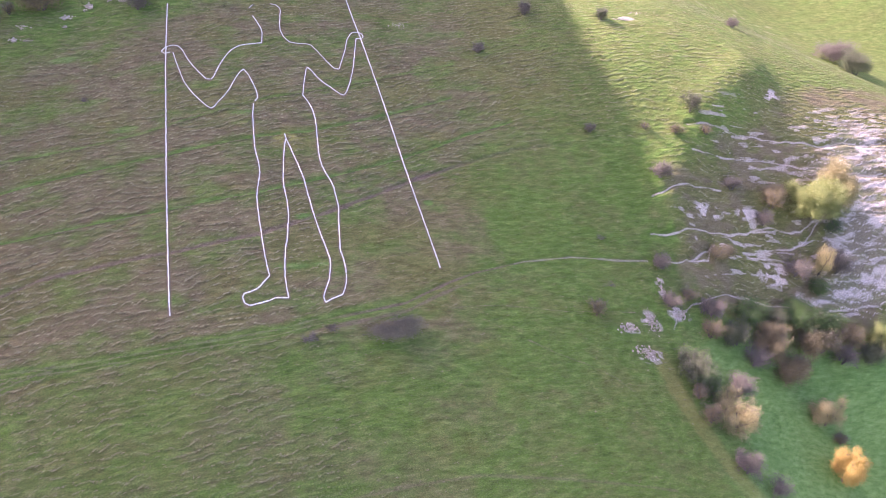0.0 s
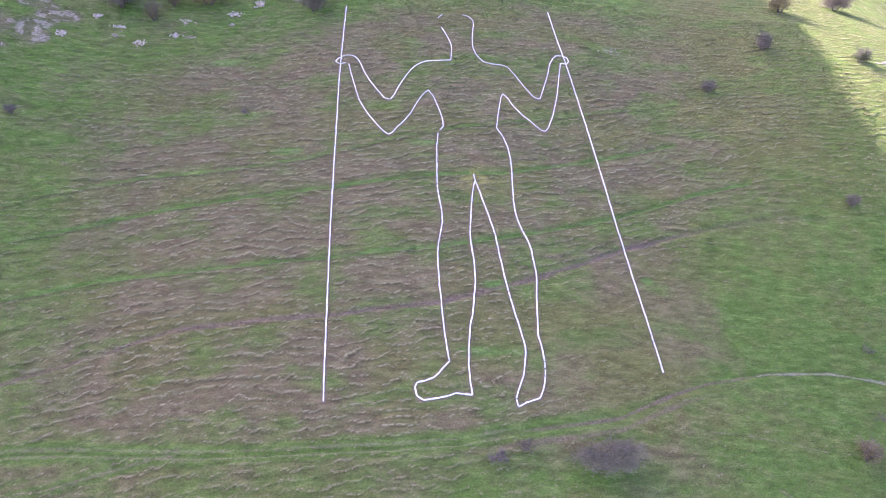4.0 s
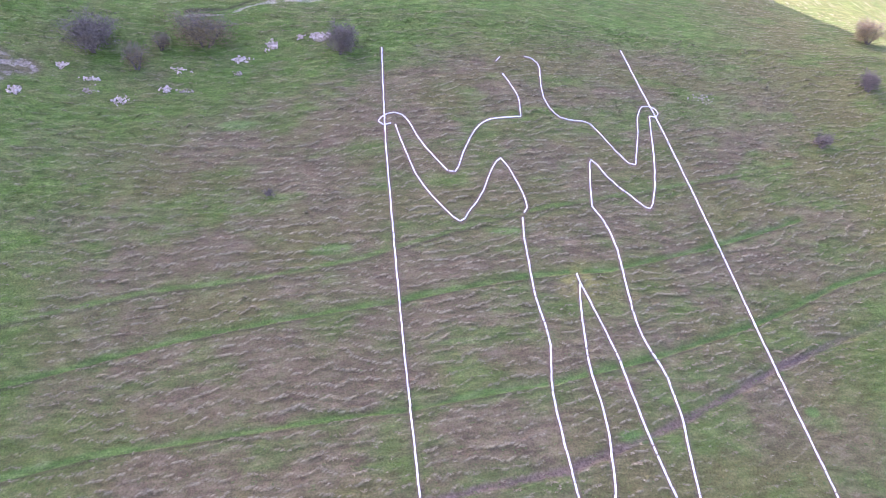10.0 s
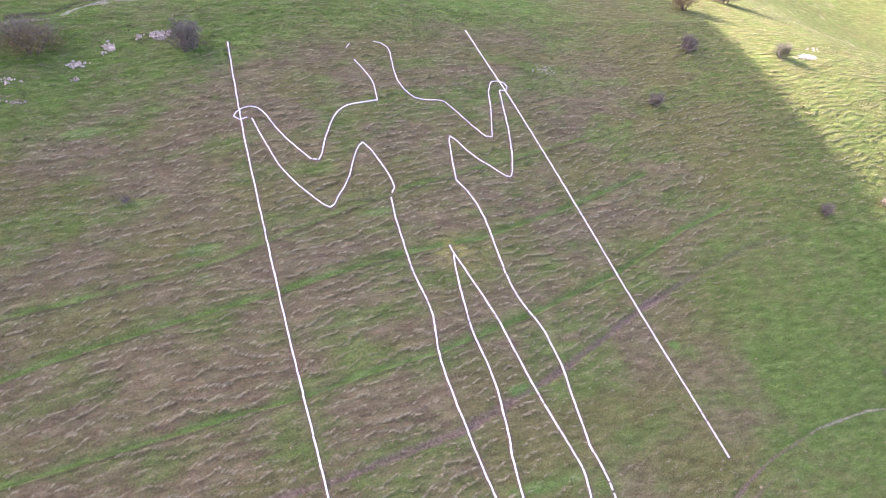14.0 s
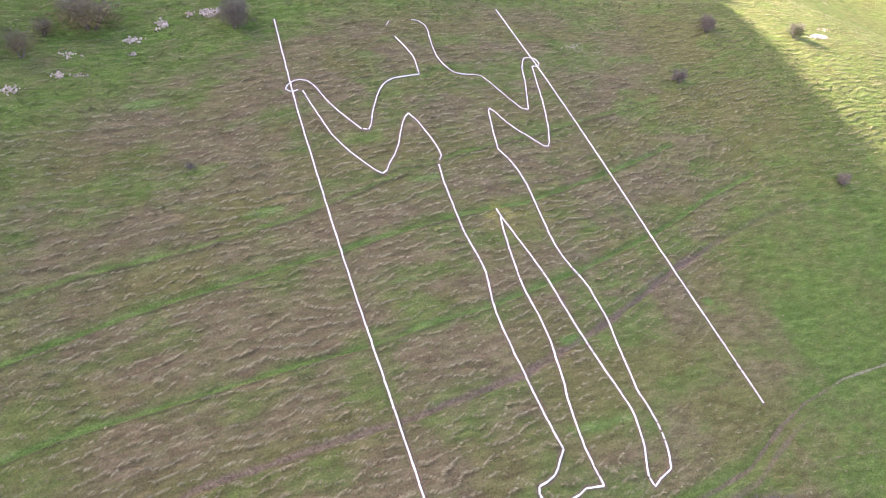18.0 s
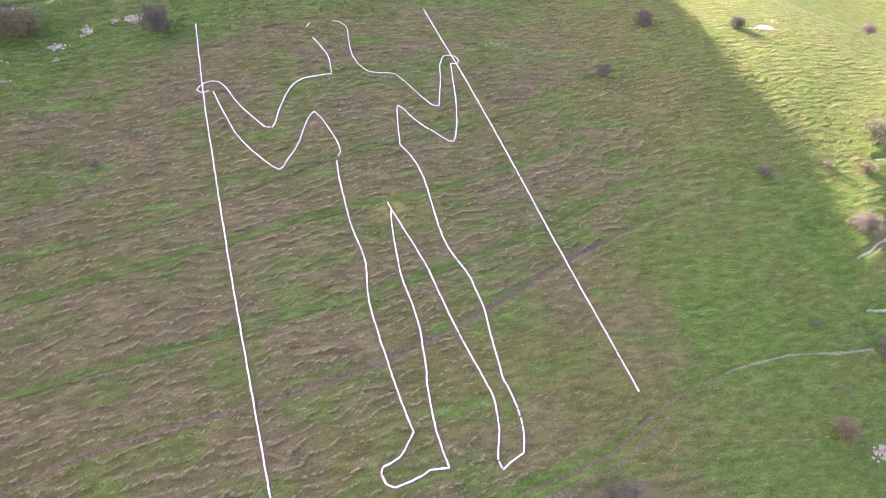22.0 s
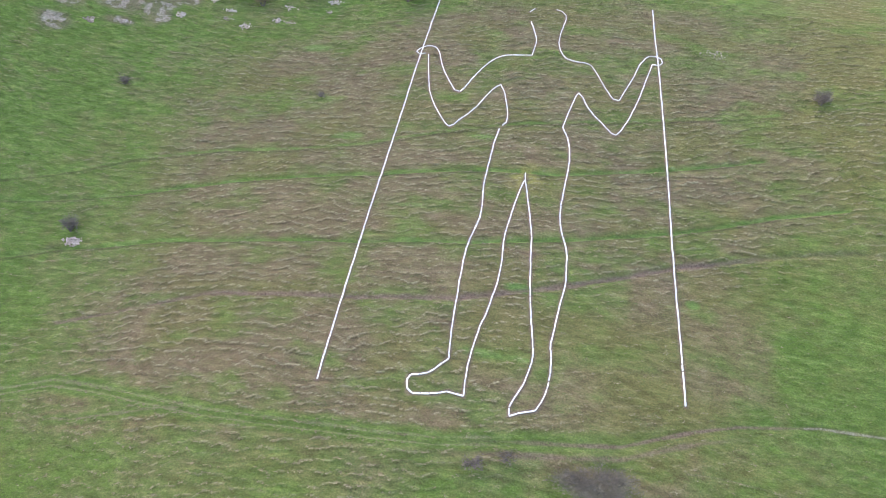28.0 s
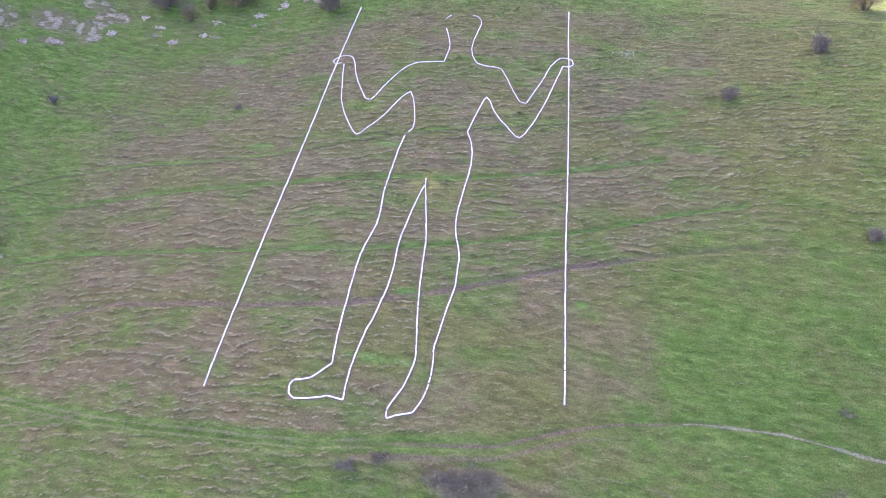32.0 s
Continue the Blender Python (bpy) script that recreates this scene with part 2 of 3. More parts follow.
# the broken chalk edge above the thorn bushes
SCARP = [(-41.5, 69.4), (-39.4, 69.6), (-36.9, 69.7), (-35.1, 70.4), (-33.5, 71.3), (-30.8, 72.0), (-27.8, 72.3), (-25.8, 72.1), (-23.6, 72.4)]
LIP = [(55.1, -7.1), (55.7, -11.5), (56.7, -16.0), (58.4, -20.5), (60.5, -25.6), (63.2, -30.7)]
CHALK_TRACKS = [
    [(77.5, 30.3), (90.6, 29.3), (105.9, 27.9), (126.0, 27.4)],
    [(76.8, 25.4), (89.8, 24.9), (103.8, 24.2), (122.6, 21.5)],
    [(62.6, 12.7), (76.9, 14.1), (92.1, 14.8), (109.6, 16.5)],
    [(62.0, 8.4), (69.6, 9.2), (74.2, 11.0), (76.1, 12.3)],
    [(69.6, 9.2), (73.6, 9.6), (75.1, 11.7)],
    [(60.5, -2.0), (62.1, -0.4), (66.3, 2.2), (75.0, 4.6), (85.9, 4.8), (98.3, 4.1), (110.6, 3.2)],
    [(82.3, 11.5), (89.5, 12.0), (97.0, 13.4), (102.1, 15.4)],
    [(83.3, 11.1), (97.1, 10.2), (115.2, 10.0)],
    [(65.1, 18.4), (73.5, 20.0), (81.1, 20.4)],
    [(101.0, 7.4), (120.2, 7.0)],
]


# ---- materials ----
def material(name, rough=0.9, spec=0.2):
    m = bpy.data.materials.new(name)
    m.use_nodes = True
    b = m.node_tree.nodes["Principled BSDF"]
    b.inputs["Roughness"].default_value = rough
    b.inputs["Specular IOR Level"].default_value = spec
    return m, m.node_tree.nodes, m.node_tree.links, b


def noise_node(nodes, links, scale, detail=4.0, rough=0.6, stretch=None):
    coord = nodes.new("ShaderNodeTexCoord")
    n = nodes.new("ShaderNodeTexNoise")
    n.inputs["Scale"].default_value, n.inputs["Detail"].default_value, n.inputs["Roughness"].default_value = scale, detail, rough
    if stretch:
        mp = nodes.new("ShaderNodeMapping")
        mp.inputs["Scale"].default_value = stretch
        links.new(coord.outputs["Object"], mp.inputs["Vector"])
        links.new(mp.outputs["Vector"], n.inputs["Vector"])
    else:
        links.new(coord.outputs["Object"], n.inputs["Vector"])
    return n.outputs["Fac"]


def ramp(nodes, links, fac, stops):
    r = nodes.new("ShaderNodeValToRGB")
    while len(r.color_ramp.elements) < len(stops):
        r.color_ramp.elements.new(0.5)
    for e, (p, c) in zip(r.color_ramp.elements, stops):
        e.position, e.color = p, (*c, 1)
    links.new(fac, r.inputs["Fac"])
    return r.outputs["Color"]


def mixed(nodes, links, fac, a, b):
    m = nodes.new("ShaderNodeMix")
    m.data_type = "RGBA"
    for slot, v in ((0, fac), (6, a), (7, b)):
        if isinstance(v, bpy.types.NodeSocket):
            links.new(v, m.inputs[slot])
        elif slot:
            m.inputs[slot].default_value = (*v, 1)
        else:
            m.inputs[slot].default_value = v
    return m.outputs[2]


def attribute(nodes, name):
    a = nodes.new("ShaderNodeAttribute")
    a.attribute_name = name
    return a.outputs["Fac"]


def maths(nodes, links, op, a, b):
    m = nodes.new("ShaderNodeMath")
    m.operation = op
    for k, v in enumerate((a, b)):
        if isinstance(v, bpy.types.NodeSocket):
            links.new(v, m.inputs[k])
        else:
            m.inputs[k].default_value = v
    return m.outputs[0]


def bump(nodes, links, b, height, distance, strength=0.6):
    n = nodes.new("ShaderNodeBump")
    n.inputs["Distance"].default_value, n.inputs["Strength"].default_value = distance, strength
    links.new(height, n.inputs["Height"])
    links.new(n.outputs["Normal"], b.inputs["Normal"])


def turf_material():
    m, n, l, b = material("turf", 0.95, 0.1)
    grain = noise_node(n, l, 3.2, 5, 0.7)
    streak = noise_node(n, l, 0.9, 5, 0.65, (0.45, 1.6, 1.6))
    patch = noise_node(n, l, 0.16, 4, 0.6)
    dry = ramp(n, l, streak, [(0.25, (0.118, 0.086, 0.048)), (0.45, (0.176, 0.130, 0.071)), (0.60, (0.226, 0.170, 0.094)), (0.78, (0.295, 0.225, 0.13))])
    lush = ramp(n, l, streak, [(0.25, (0.078, 0.122, 0.024)), (0.5, (0.130, 0.200, 0.040)), (0.75, (0.220, 0.290, 0.078))])
    olive = ramp(n, l, streak, [(0.25, (0.105, 0.096, 0.032)), (0.5, (0.162, 0.146, 0.050)), (0.75, (0.235, 0.21, 0.082))])
    fac = maths(n, l, "ADD", attribute(n, "olive"), maths(n, l, "MULTIPLY", maths(n, l, "SUBTRACT", patch, 0.5), 0.9))
    col = mixed(n, l, fac, dry, olive)
    fac = maths(n, l, "ADD", attribute(n, "green"), maths(n, l, "MULTIPLY", maths(n, l, "SUBTRACT", grain, 0.5), 0.7))
    col = mixed(n, l, fac, col, lush)
    # bright green grass, lightened on the pit floor in place of sunlight
    fresh_lit = ramp(n, l, streak, [(0.25, (0.12, 0.215, 0.050)), (0.5, (0.195, 0.315, 0.085)), (0.75, (0.29, 0.41, 0.135))])
    col = mixed(n, l, attribute(n, "fresh_lit"), col, fresh_lit)
    col = mixed(n, l, attribute(n, "gorse"), col, (0.30, 0.27, 0.08))
    # dark brown for shade under the terrace lips, and trodden earth on paths
    col = mixed(n, l, attribute(n, "earth_shade"), col, (0.060, 0.046, 0.030))
    straw = ramp(n, l, grain, [(0.3, (0.29, 0.25, 0.138)), (0.7, (0.52, 0.46, 0.28))])
    col = mixed(n, l, attribute(n, "straw"), col, straw)
    soil = ramp(n, l, grain, [(0.3, (0.13, 0.086, 0.062)), (0.7, (0.30, 0.208, 0.155))])
    col = mixed(n, l, attribute(n, "soil"), col, soil)
    chalk = ramp(n, l, grain, [(0.3, (0.42, 0.315, 0.265)), (0.5, (0.64, 0.51, 0.44)), (0.7, (0.80, 0.68, 0.60))])
    fac = maths(n, l, "ADD", attribute(n, "chalk"), maths(n, l, "MULTIPLY", maths(n, l, "SUBTRACT", grain, 0.5), 0.35))
    fac2 = maths(n, l, "MULTIPLY", fac, maths(n, l, "GREATER_THAN", attribute(n, "chalk"), 0.14))
    col = mixed(n, l, fac2, col, chalk)
    fine = noise_node(n, l, 5.5, 6, 0.8)
    hsv = n.new("ShaderNodeHueSaturation")
    l.new(col, hsv.inputs["Color"])
    l.new(maths(n, l, "ADD", maths(n, l, "MULTIPLY", fine, 2.5), -0.25), hsv.inputs["Value"])
    l.new(hsv.outputs["Color"], b.inputs["Base Color"])
    bump(n, l, b, maths(n, l, "ADD", fine, streak), 0.3, 1.0)
    return m


def plain_material(name, stops, scale, rough=0.9, relief=0.02):
    m, n, l, b = material(name, rough)
    fac = noise_node(n, l, scale, 5, 0.65)
    info = n.new("ShaderNodeObjectInfo")
    fac = maths(n, l, "ADD", fac, maths(n, l, "MULTIPLY", maths(n, l, "SUBTRACT", info.outputs["Random"], 0.5), 0.18))
    l.new(ramp(n, l, fac, stops), b.inputs["Base Color"])
    bump(n, l, b, noise_node(n, l, scale * 3, 4), relief)
    return m


def leaf_material(name, dark, light):
    m, n, l, b = material(name, 0.75, 0.25)
    geo = n.new("ShaderNodeNewGeometry")
    fac = maths(n, l, "ADD", maths(n, l, "MULTIPLY", geo.outputs["Random Per Island"], 0.6), maths(n, l, "MULTIPLY", noise_node(n, l, 1.2, 3), 0.4))
    mid = tuple((a + c) / 2 for a, c in zip(dark, light))
    l.new(ramp(n, l, fac, [(0.15, dark), (0.5, mid), (0.85, light)]), b.inputs["Base Color"])
    return m


TURF = turf_material()
CONCRETE = plain_material("white_painted_concrete", [(0.25, (0.42, 0.39, 0.34)), (0.45, (0.66, 0.62, 0.55)), (0.7, (0.80, 0.76, 0.69))], 1.6, 0.85)
RUBBLE = plain_material("chalk_rubble", [(0.3, (0.22, 0.165, 0.125)), (0.5, (0.43, 0.34, 0.27)), (0.7, (0.62, 0.52, 0.43))], 3.0)
BARK = plain_material("grey_bark", [(0.3, (0.07, 0.055, 0.05)), (0.7, (0.19, 0.16, 0.145))], 6.0)
TWIG = leaf_material("bare_twigs", (0.10, 0.082, 0.064), (0.27, 0.228, 0.178))
STRAW = leaf_material("dry_grass", (0.15, 0.125, 0.062), (0.34, 0.29, 0.165))
BLADE = leaf_material("green_grass", (0.07, 0.10, 0.02), (0.18, 0.23, 0.06))
LEAVES = {
    "dark": leaf_material("dark_leaves", (0.055, 0.062, 0.034), (0.16, 0.165, 0.085)),
    "purple": leaf_material("berry_hedge_leaves", (0.10, 0.078, 0.064), (0.25, 0.196, 0.166)),
    "brown": leaf_material("russet_leaves", (0.12, 0.090, 0.045), (0.27, 0.205, 0.11)),
    "green": leaf_material("green_leaves", (0.04, 0.07, 0.02), (0.13, 0.19, 0.06)),
    "lime": leaf_material("yellow_green_leaves", (0.14, 0.16, 0.04), (0.38, 0.37, 0.14)),
    "amber": leaf_material("orange_leaves", (0.34, 0.20, 0.045), (0.54, 0.36, 0.11)),
    "grey": leaf_material("grey_brown_twig_tips", (0.14, 0.122, 0.082), (0.34, 0.29, 0.20)),
    "gold": leaf_material("yellow_leaves", (0.25, 0.19, 0.08), (0.44, 0.36, 0.18)),
}


# ---- the ground, one sheet to the horizon ----
def spread(lo, hi, step, far):
    mid = list(np.arange(lo, hi + step / 2, step))
    left, right, d = [], [], step
    a, c = lo, hi
    while a > -far or c < far:
        d *= 1.13
        a, c = a - d, c + d
        left.append(a)
        right.append(c)
    return left[::-1], mid, right


def turf_fields(x, y):
    """The turf's relief and its covers, from the plan."""
    z0 = hill(x, y)
    # the hollow and the chalk scar lie in plan a little further out to the east
    xr = x - np.interp(x, [56, 70, 80, 92, 104, 122], [2.5, 1.2, 2.3, 5, 6, 11])
    yr = y + 0.9
    near = smooth(-140, -100, x) * (1 - smooth(130, 170, x)) * smooth(-75, -45, y) * (1 - smooth(100, 130, y))
    line = np.full(x.shape, 9.0)
    box = (x > -22) & (x < 23) & (y > -3) & (y < 69)
    for pts, _ in OUTLINE + [(STAFF_A, 0), (STAFF_B, 0)]:
        line[box] = np.minimum(line[box], by_line(x[box], y[box], pts, 1.5))
    foot = by_line(x, y, FOOTPATH)
    wob = (fbm(x / 3, y / 3, 5) - 0.5) * 1.3
    # terraces trodden along the contours
    tilt = np.interp(x, [-85, -50, -36, -18, -5, 5, 12, 20, 32, 44, 60, 75, 115], [2, 2, 1, 0, 1, 2.8, 4.5, 7.5, 11.5, 14, 15.5, 15, 7])
    up = y - tilt + (fbm(x / 16, y / 8, 11, 4) - 0.5) * 4.0 + (vnoise(x / 2.6, y / 4, 12) - 0.5) * 0.55 + (vnoise(x / 0.9, y / 1.4, 13) - 0.5) * 0.62 + (vnoise(x / 0.5, y / 0.9, 14) - 0.5) * 0.30
    phase = up / 1.0
    row = np.floor(phase)
    saw = phase - row
    run = vnoise(x / 2.4 + 50, row * 7.3, 23)
    run2 = vnoise(x / 0.55, row * 3.1 + 9, 29)
    held = smooth(0.33, 0.50, run * 0.6 + run2 * 0.4)
    lip = np.maximum(1 - smooth(0.01, 0.10, saw), smooth(0.94, 0.985, saw))
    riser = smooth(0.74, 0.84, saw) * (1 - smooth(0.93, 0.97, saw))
    tussock = lip * held
    smooth_turf = smooth(0, 10, x + wob * 4) * (1 - smooth(-3, 4, y - 12.0 - 0.4 * (x - 5) + wob * 4))
    hollow = smooth(60, 72, xr + wob * 4) * smooth(-1, 6, yr + wob * 3) * (1 - smooth(33, 40, yr - 0.1 * (xr - 60) + wob * 3)) * smooth(-4, 2, xr - 60.0 - 0.62 * (yr - 15.0) + wob * 3)
    side = x - 0.28 * (y + 25) - 18.5
    right_green = smooth(-5, 5, np.where(y < 20, side, x - 31) + wob * 6) * (1 - smooth(18, 44, y + wob * 6 - 0.15 * (x - 40)))
    rough_zone = smooth(-75, -40, x + wob * 6) * (1 - 0.35 * smooth(44, 66, y + wob * 3)) * smooth(-45, -25, y)
    rough_zone = np.maximum(rough_zone, 0.6) * (1 - 0.72 * np.maximum(smooth_turf, right_green))
    rough_zone = np.maximum(rough_zone, 0.8 * hollow)
    rough_zone = np.maximum(rough_zone, 0.85 * smooth(44, 58, x + wob * 6) * smooth(22, 32, y))
    greens = np.minimum(by_line(x, y, GREEN_A), by_line(x, y, GREEN_B))
    fade = smooth(0.25, 0.8, line) * smooth(0.2, 0.9, foot) * smooth(0.1, 0.5, greens)
    step = np.where(saw < 0.80, 1 - saw / 0.80, smooth(0.80, 1.0, saw))
    relief = (step * 0.12 * (0.2 + 0.8 * held) * rough_zone + tussock * 0.08 * run2 * rough_zone + (fbm(x / 0.9, y / 0.5, 3) - 0.5) * 0.14) * near * fade
    # covers
    patchy = fbm(x / 6, y / 2.6, 71, 4)
    green = 0.10 + 0.52 * smooth(0.44, 0.76, patchy)
    part = smooth(0.25, 0.6, fbm(x / 7, y / 7, 41))
    bright = np.zeros(x.shape)
    for pts, k in ((GREEN_A, 0.95), (GREEN_B, 1.0), (GREEN_C, 0.75)):
        d = by_line(x, y, pts) + wob * 0.3
        green = np.maximum(green, k * (1 - smooth(0.12, 0.5, d)) * (0.7 + 0.3 * part))
        green = np.maximum(green, 0.5 * k * (1 - smooth(0.4, 1.6, d + wob)) * part)
        bright = np.maximum(bright, 0.28 * k * (1 - smooth(0.05, 0.4, d)) * (0.4 + 0.6 * part))
    for pts, w in ((GREEN_A, 0.25), (GREEN_B, 0.25), (BROWN_D, 0.4)):
        relief = relief - 0.24 * (1 - smooth(0, w * 2, by_line(x, y, pts))) * near
    left_green = 1 - smooth(-66, -34, x + wob * 10)
    top_green = smooth(-4, 4, y - np.interp(x, [-70, -45, -30, -18, 0, 20], [42, 50, 55, 59, 63, 66]) + wob * 3) * (1 - smooth(30, 50, x))
    low = (1 - smooth(-7, -3, y + wob * 2)) * (0.62 + 0.38 * smooth(0.36, 0.60, fbm(x / 11, y / 5, 61)))
    pit = smooth(59.5, 69.5, x - 0.2 * y + wob * 2) * (1 - smooth(-6, 4, y + wob * 3))
    mottle = 0.5 + 0.8 * fbm(x / 5, y / 3, 161, 4)
    lower_green = right_green * (0.25 + 1.05 * fbm(x / 5, y / 3, 161, 4))
    green = np.maximum.reduce([green, lower_green, left_green * mottle, top_green * 0.85 * mottle, low * 0.95 * mottle, pit * 0.95])
    green = np.maximum(green, 0.55 * mottle * smooth(46, 62, x) * smooth(24, 36, y))
    green = np.clip(green + (fbm(x / 1.6, y / 0.8, 81) - 0.5) * 0.75 * (0.35 + green), 0, 1)
    olive = np.clip(0.26 + smooth(36, 56, x) * smooth(26, 40, y) + smooth(20, 44, x) * 0.35 + smooth(58, 72, y) * 0.4 + (smooth(0.4, 0.7, fbm(x / 9, y / 5, 91)) - 0.4) * 0.7 + 0.3 * smooth_turf, 0, 1)
    soil = 0.8 * (1 - smooth(0.05, 0.5, by_line(x, y, BROWN_D) + wob * 0.45)) * smooth(0.25, 0.5, fbm(x / 6, y / 6, 101) + 0.12) * (1 - 0.75 * smooth(22, 36, x))
    # shade painted below the terrace lips and the green lines
    earth_shade = 0.28 * riser * held * rough_zone * (0.5 + 0.5 * run2) * near
    for pts in (GREEN_A, GREEN_B, GREEN_C):
        earth_shade = np.maximum(earth_shade, 0.45 * (1 - smooth(0.05, 0.28, by_line(x, y + 0.45, pts) + wob * 0.25)))
    soil = np.maximum(soil, 0.8 * (1 - smooth(0.06, 0.30, foot + wob * 0.2)) * smooth(-6, 14, x) * (1 - 0.55 * smooth(28, 40, x)))
    second = by_line(x, y + 1.3, FOOTPATH) + wob * 0.3
    soil = np.maximum(soil, 0.6 * (1 - smooth(0.06, 0.4, second)) * smooth(-4, 6, x) * (1 - smooth(22, 30, x)))
    side = by_line(x, y, SIDE_PATH)
    for pts in TRAILS:
        side = np.minimum(side, by_line(x, y, pts) + 0.06)
    straw_line = np.minimum(side, np.where(x < 4, np.abs(foot - 0.35), 9.0))
    green = np.maximum(green, 0.95 * (1 - smooth(0.5, 1.7, foot + wob * 0.5)) * (1 - smooth(5, 30, x)))
    green = np.maximum(green, 0.8 * (1 - smooth(0.3, 1.2, by_line(x, y, SIDE_PATH) + wob * 0.5)))
    soil = np.maximum(soil, 0.4 * (1 - smooth(0.05, 0.3, by_line(x, y, LOW_PATH) + wob * 0.2)))
    soil = np.maximum(soil, 0.85 * (1 - smooth(0.12, 0.36, line)))
    chalk = 0.30 * (1 - smooth(0.02, 0.2, foot + wob * 0.15)) * smooth(24, 40, x)
    relief = relief - 0.12 * (1 - smooth(0.2, 0.6, foot)) * near
    waver, broken = y + (fbm(x / 6, y / 6, 8) - 0.5) * 1.8, smooth(0.25, 0.55, fbm(x / 4, y / 4, 9) + 0.14)
    for pts in CHALK_TRACKS:
        d = by_line(x, waver, pts)
        chalk = np.maximum(chalk, 0.8 * broken * (1 - smooth(0.0, 0.2, d + wob * 0.2)))
        relief = relief - 0.3 * (1 - smooth(0.2, 0.8, d)) * near
    scree_edge = np.interp(yr, [3, 8, 14, 20, 25, 29, 33, 36], [86, 91, 98, 97, 96, 103, 102, 110])
    scree = smooth(-2.5, 2.5, xr - scree_edge + (fbm(x / 4, y / 2, 111) - 0.5) * 9) * smooth(2, 5, yr + wob * 2) * (1 - smooth(33, 36, yr + wob * 2)) * (1 - 0.45 * smooth(108, 116, xr))
    scar = smooth(64, 72, xr) * smooth(6, 10, yr) * (1 - smooth(17, 20, yr)) + 0.8 * smooth(76, 80, xr) * smooth(20, 24, yr) * (1 - smooth(34, 38, yr))
    ragged = smooth(0.38, 0.54, 0.75 * fbm(x / 3.2, y / 1.0, 121, 4) + 0.35 * lip * held)
    chalk = np.maximum(chalk, np.maximum(scree * (0.15 + 0.85 * ragged), 0.7 * scar * smooth(0.62, 0.72, fbm(x / 3.6, y / 0.7, 131, 4))))
    clods = smooth(0.47, 0.57, fbm(x / 1.3, y / 0.7, 191, 4))
    for bx, by, wide, tall in BARE_PATCHES:
        d = np.hypot((x - bx) / wide, (y - by) / tall) + wob * 0.35
        chalk = np.maximum(chalk, (0.36 if bx < 0 else 1.0) * (1 - smooth(0.5, 1.2, d)) * clods)
        soil = np.maximum(soil, (0.55 if bx < 0 else 0.2) * (1 - smooth(0.6, 1.3, d)))
    edge = by_line(x, y, SCARP) + wob * 0.5
    chalk = np.maximum(chalk, 0.45 * (1 - smooth(0.05, 0.55, edge)) * smooth(0.44, 0.58, fbm(x / 2.2, y / 1.2, 125, 4)))
    # darker strip beside the chalk edge
    earth_shade = np.maximum(earth_shade, 0.7 * (1 - smooth(0.1, 0.6, by_line(x, y - 0.9, SCARP) + wob * 0.5)))
    for sx, sy, wide, tall, k in SPOTS:
        bright = np.maximum(bright, 0.6 * k * (1 - smooth(0.3, 1.0, np.hypot((x - sx) / wide, (y - sy) / tall) + wob * 0.3)))
        green = np.maximum(green, k * (1 - smooth(0.5, 1.1, np.hypot((x - sx) / wide, (y - sy) / tall) + wob * 0.3)))
    browned = smooth(0.25, 0.75, hollow * (0.5 + fbm(x / 7, y / 3, 171, 4))) * (1 - smooth(17, 24, yr - 0.55 * (xr - 66) + wob * 3))
    green = green * (1 - 0.75 * browned)
    soil = np.maximum(soil, 0.5 * browned * smooth(0.4, 0.65, fbm(x / 4, y / 1.5, 177, 4)))
    brow = 1 - smooth(0.8, 2.6, by_line(x, y, LIP) + wob * 0.6)
    olive = np.maximum(olive * (1 - 0.3 * browned), brow)
    green = green * (1 - 0.55 * brow)
    straw = np.clip(tussock * rough_zone * (0.6 + 0.8 * run2), 0, 0.95) * fade * near * (1 - 0.7 * green) * (1 - 0.4 * low)
    straw = np.maximum(straw, 0.32 * (1 - smooth(0.02, 0.18, straw_line + wob * 0.2)))
    earth_shade = np.maximum(earth_shade, 0.28 * (1 - smooth(0.04, 0.22, np.minimum(side, np.where(x < 8, foot + 0.1, 9.0)) + wob * 0.15)))
    return z0, relief, dict(green=green, olive=olive, straw=straw, earth_shade=earth_shade, soil=np.clip(soil, 0, 1), fresh_lit=np.maximum(bright, pit * (0.6 + 0.4 * fbm(x / 5, y / 5, 141))), gorse=0.5 * brow * (0.4 + 0.8 * fbm(x / 2, y / 2, 155)) + np.clip(1.2 - np.hypot((x - 1.5) / 3.4, (y - 29.0) / 2.4), 0, 1) * smooth(0.35, 0.6, fbm(x / 1.2, y / 0.8, 151)), chalk=np.clip(chalk, 0, 1))


def mesh_from(name, verts, faces, mat, smooth_shade=False):
    """A mesh from arrays: verts (n, 3), faces (m, 3 or 4)."""
    me = bpy.data.meshes.new(name)
    verts, faces = np.asarray(verts, np.float32), np.asarray(faces, np.int32)
    k = faces.shape[1]
    me.vertices.add(len(verts))
    me.vertices.foreach_set("co", verts.ravel())
    me.loops.add(faces.size)
    me.loops.foreach_set("vertex_index", faces.ravel())
    me.polygons.add(len(faces))
    me.polygons.foreach_set("loop_start", np.arange(0, faces.size, k, dtype=np.int32))
    me.polygons.foreach_set("use_smooth", np.full(len(faces), smooth_shade))
    me.update(calc_edges=True)
    me.materials.append(mat)
    return me


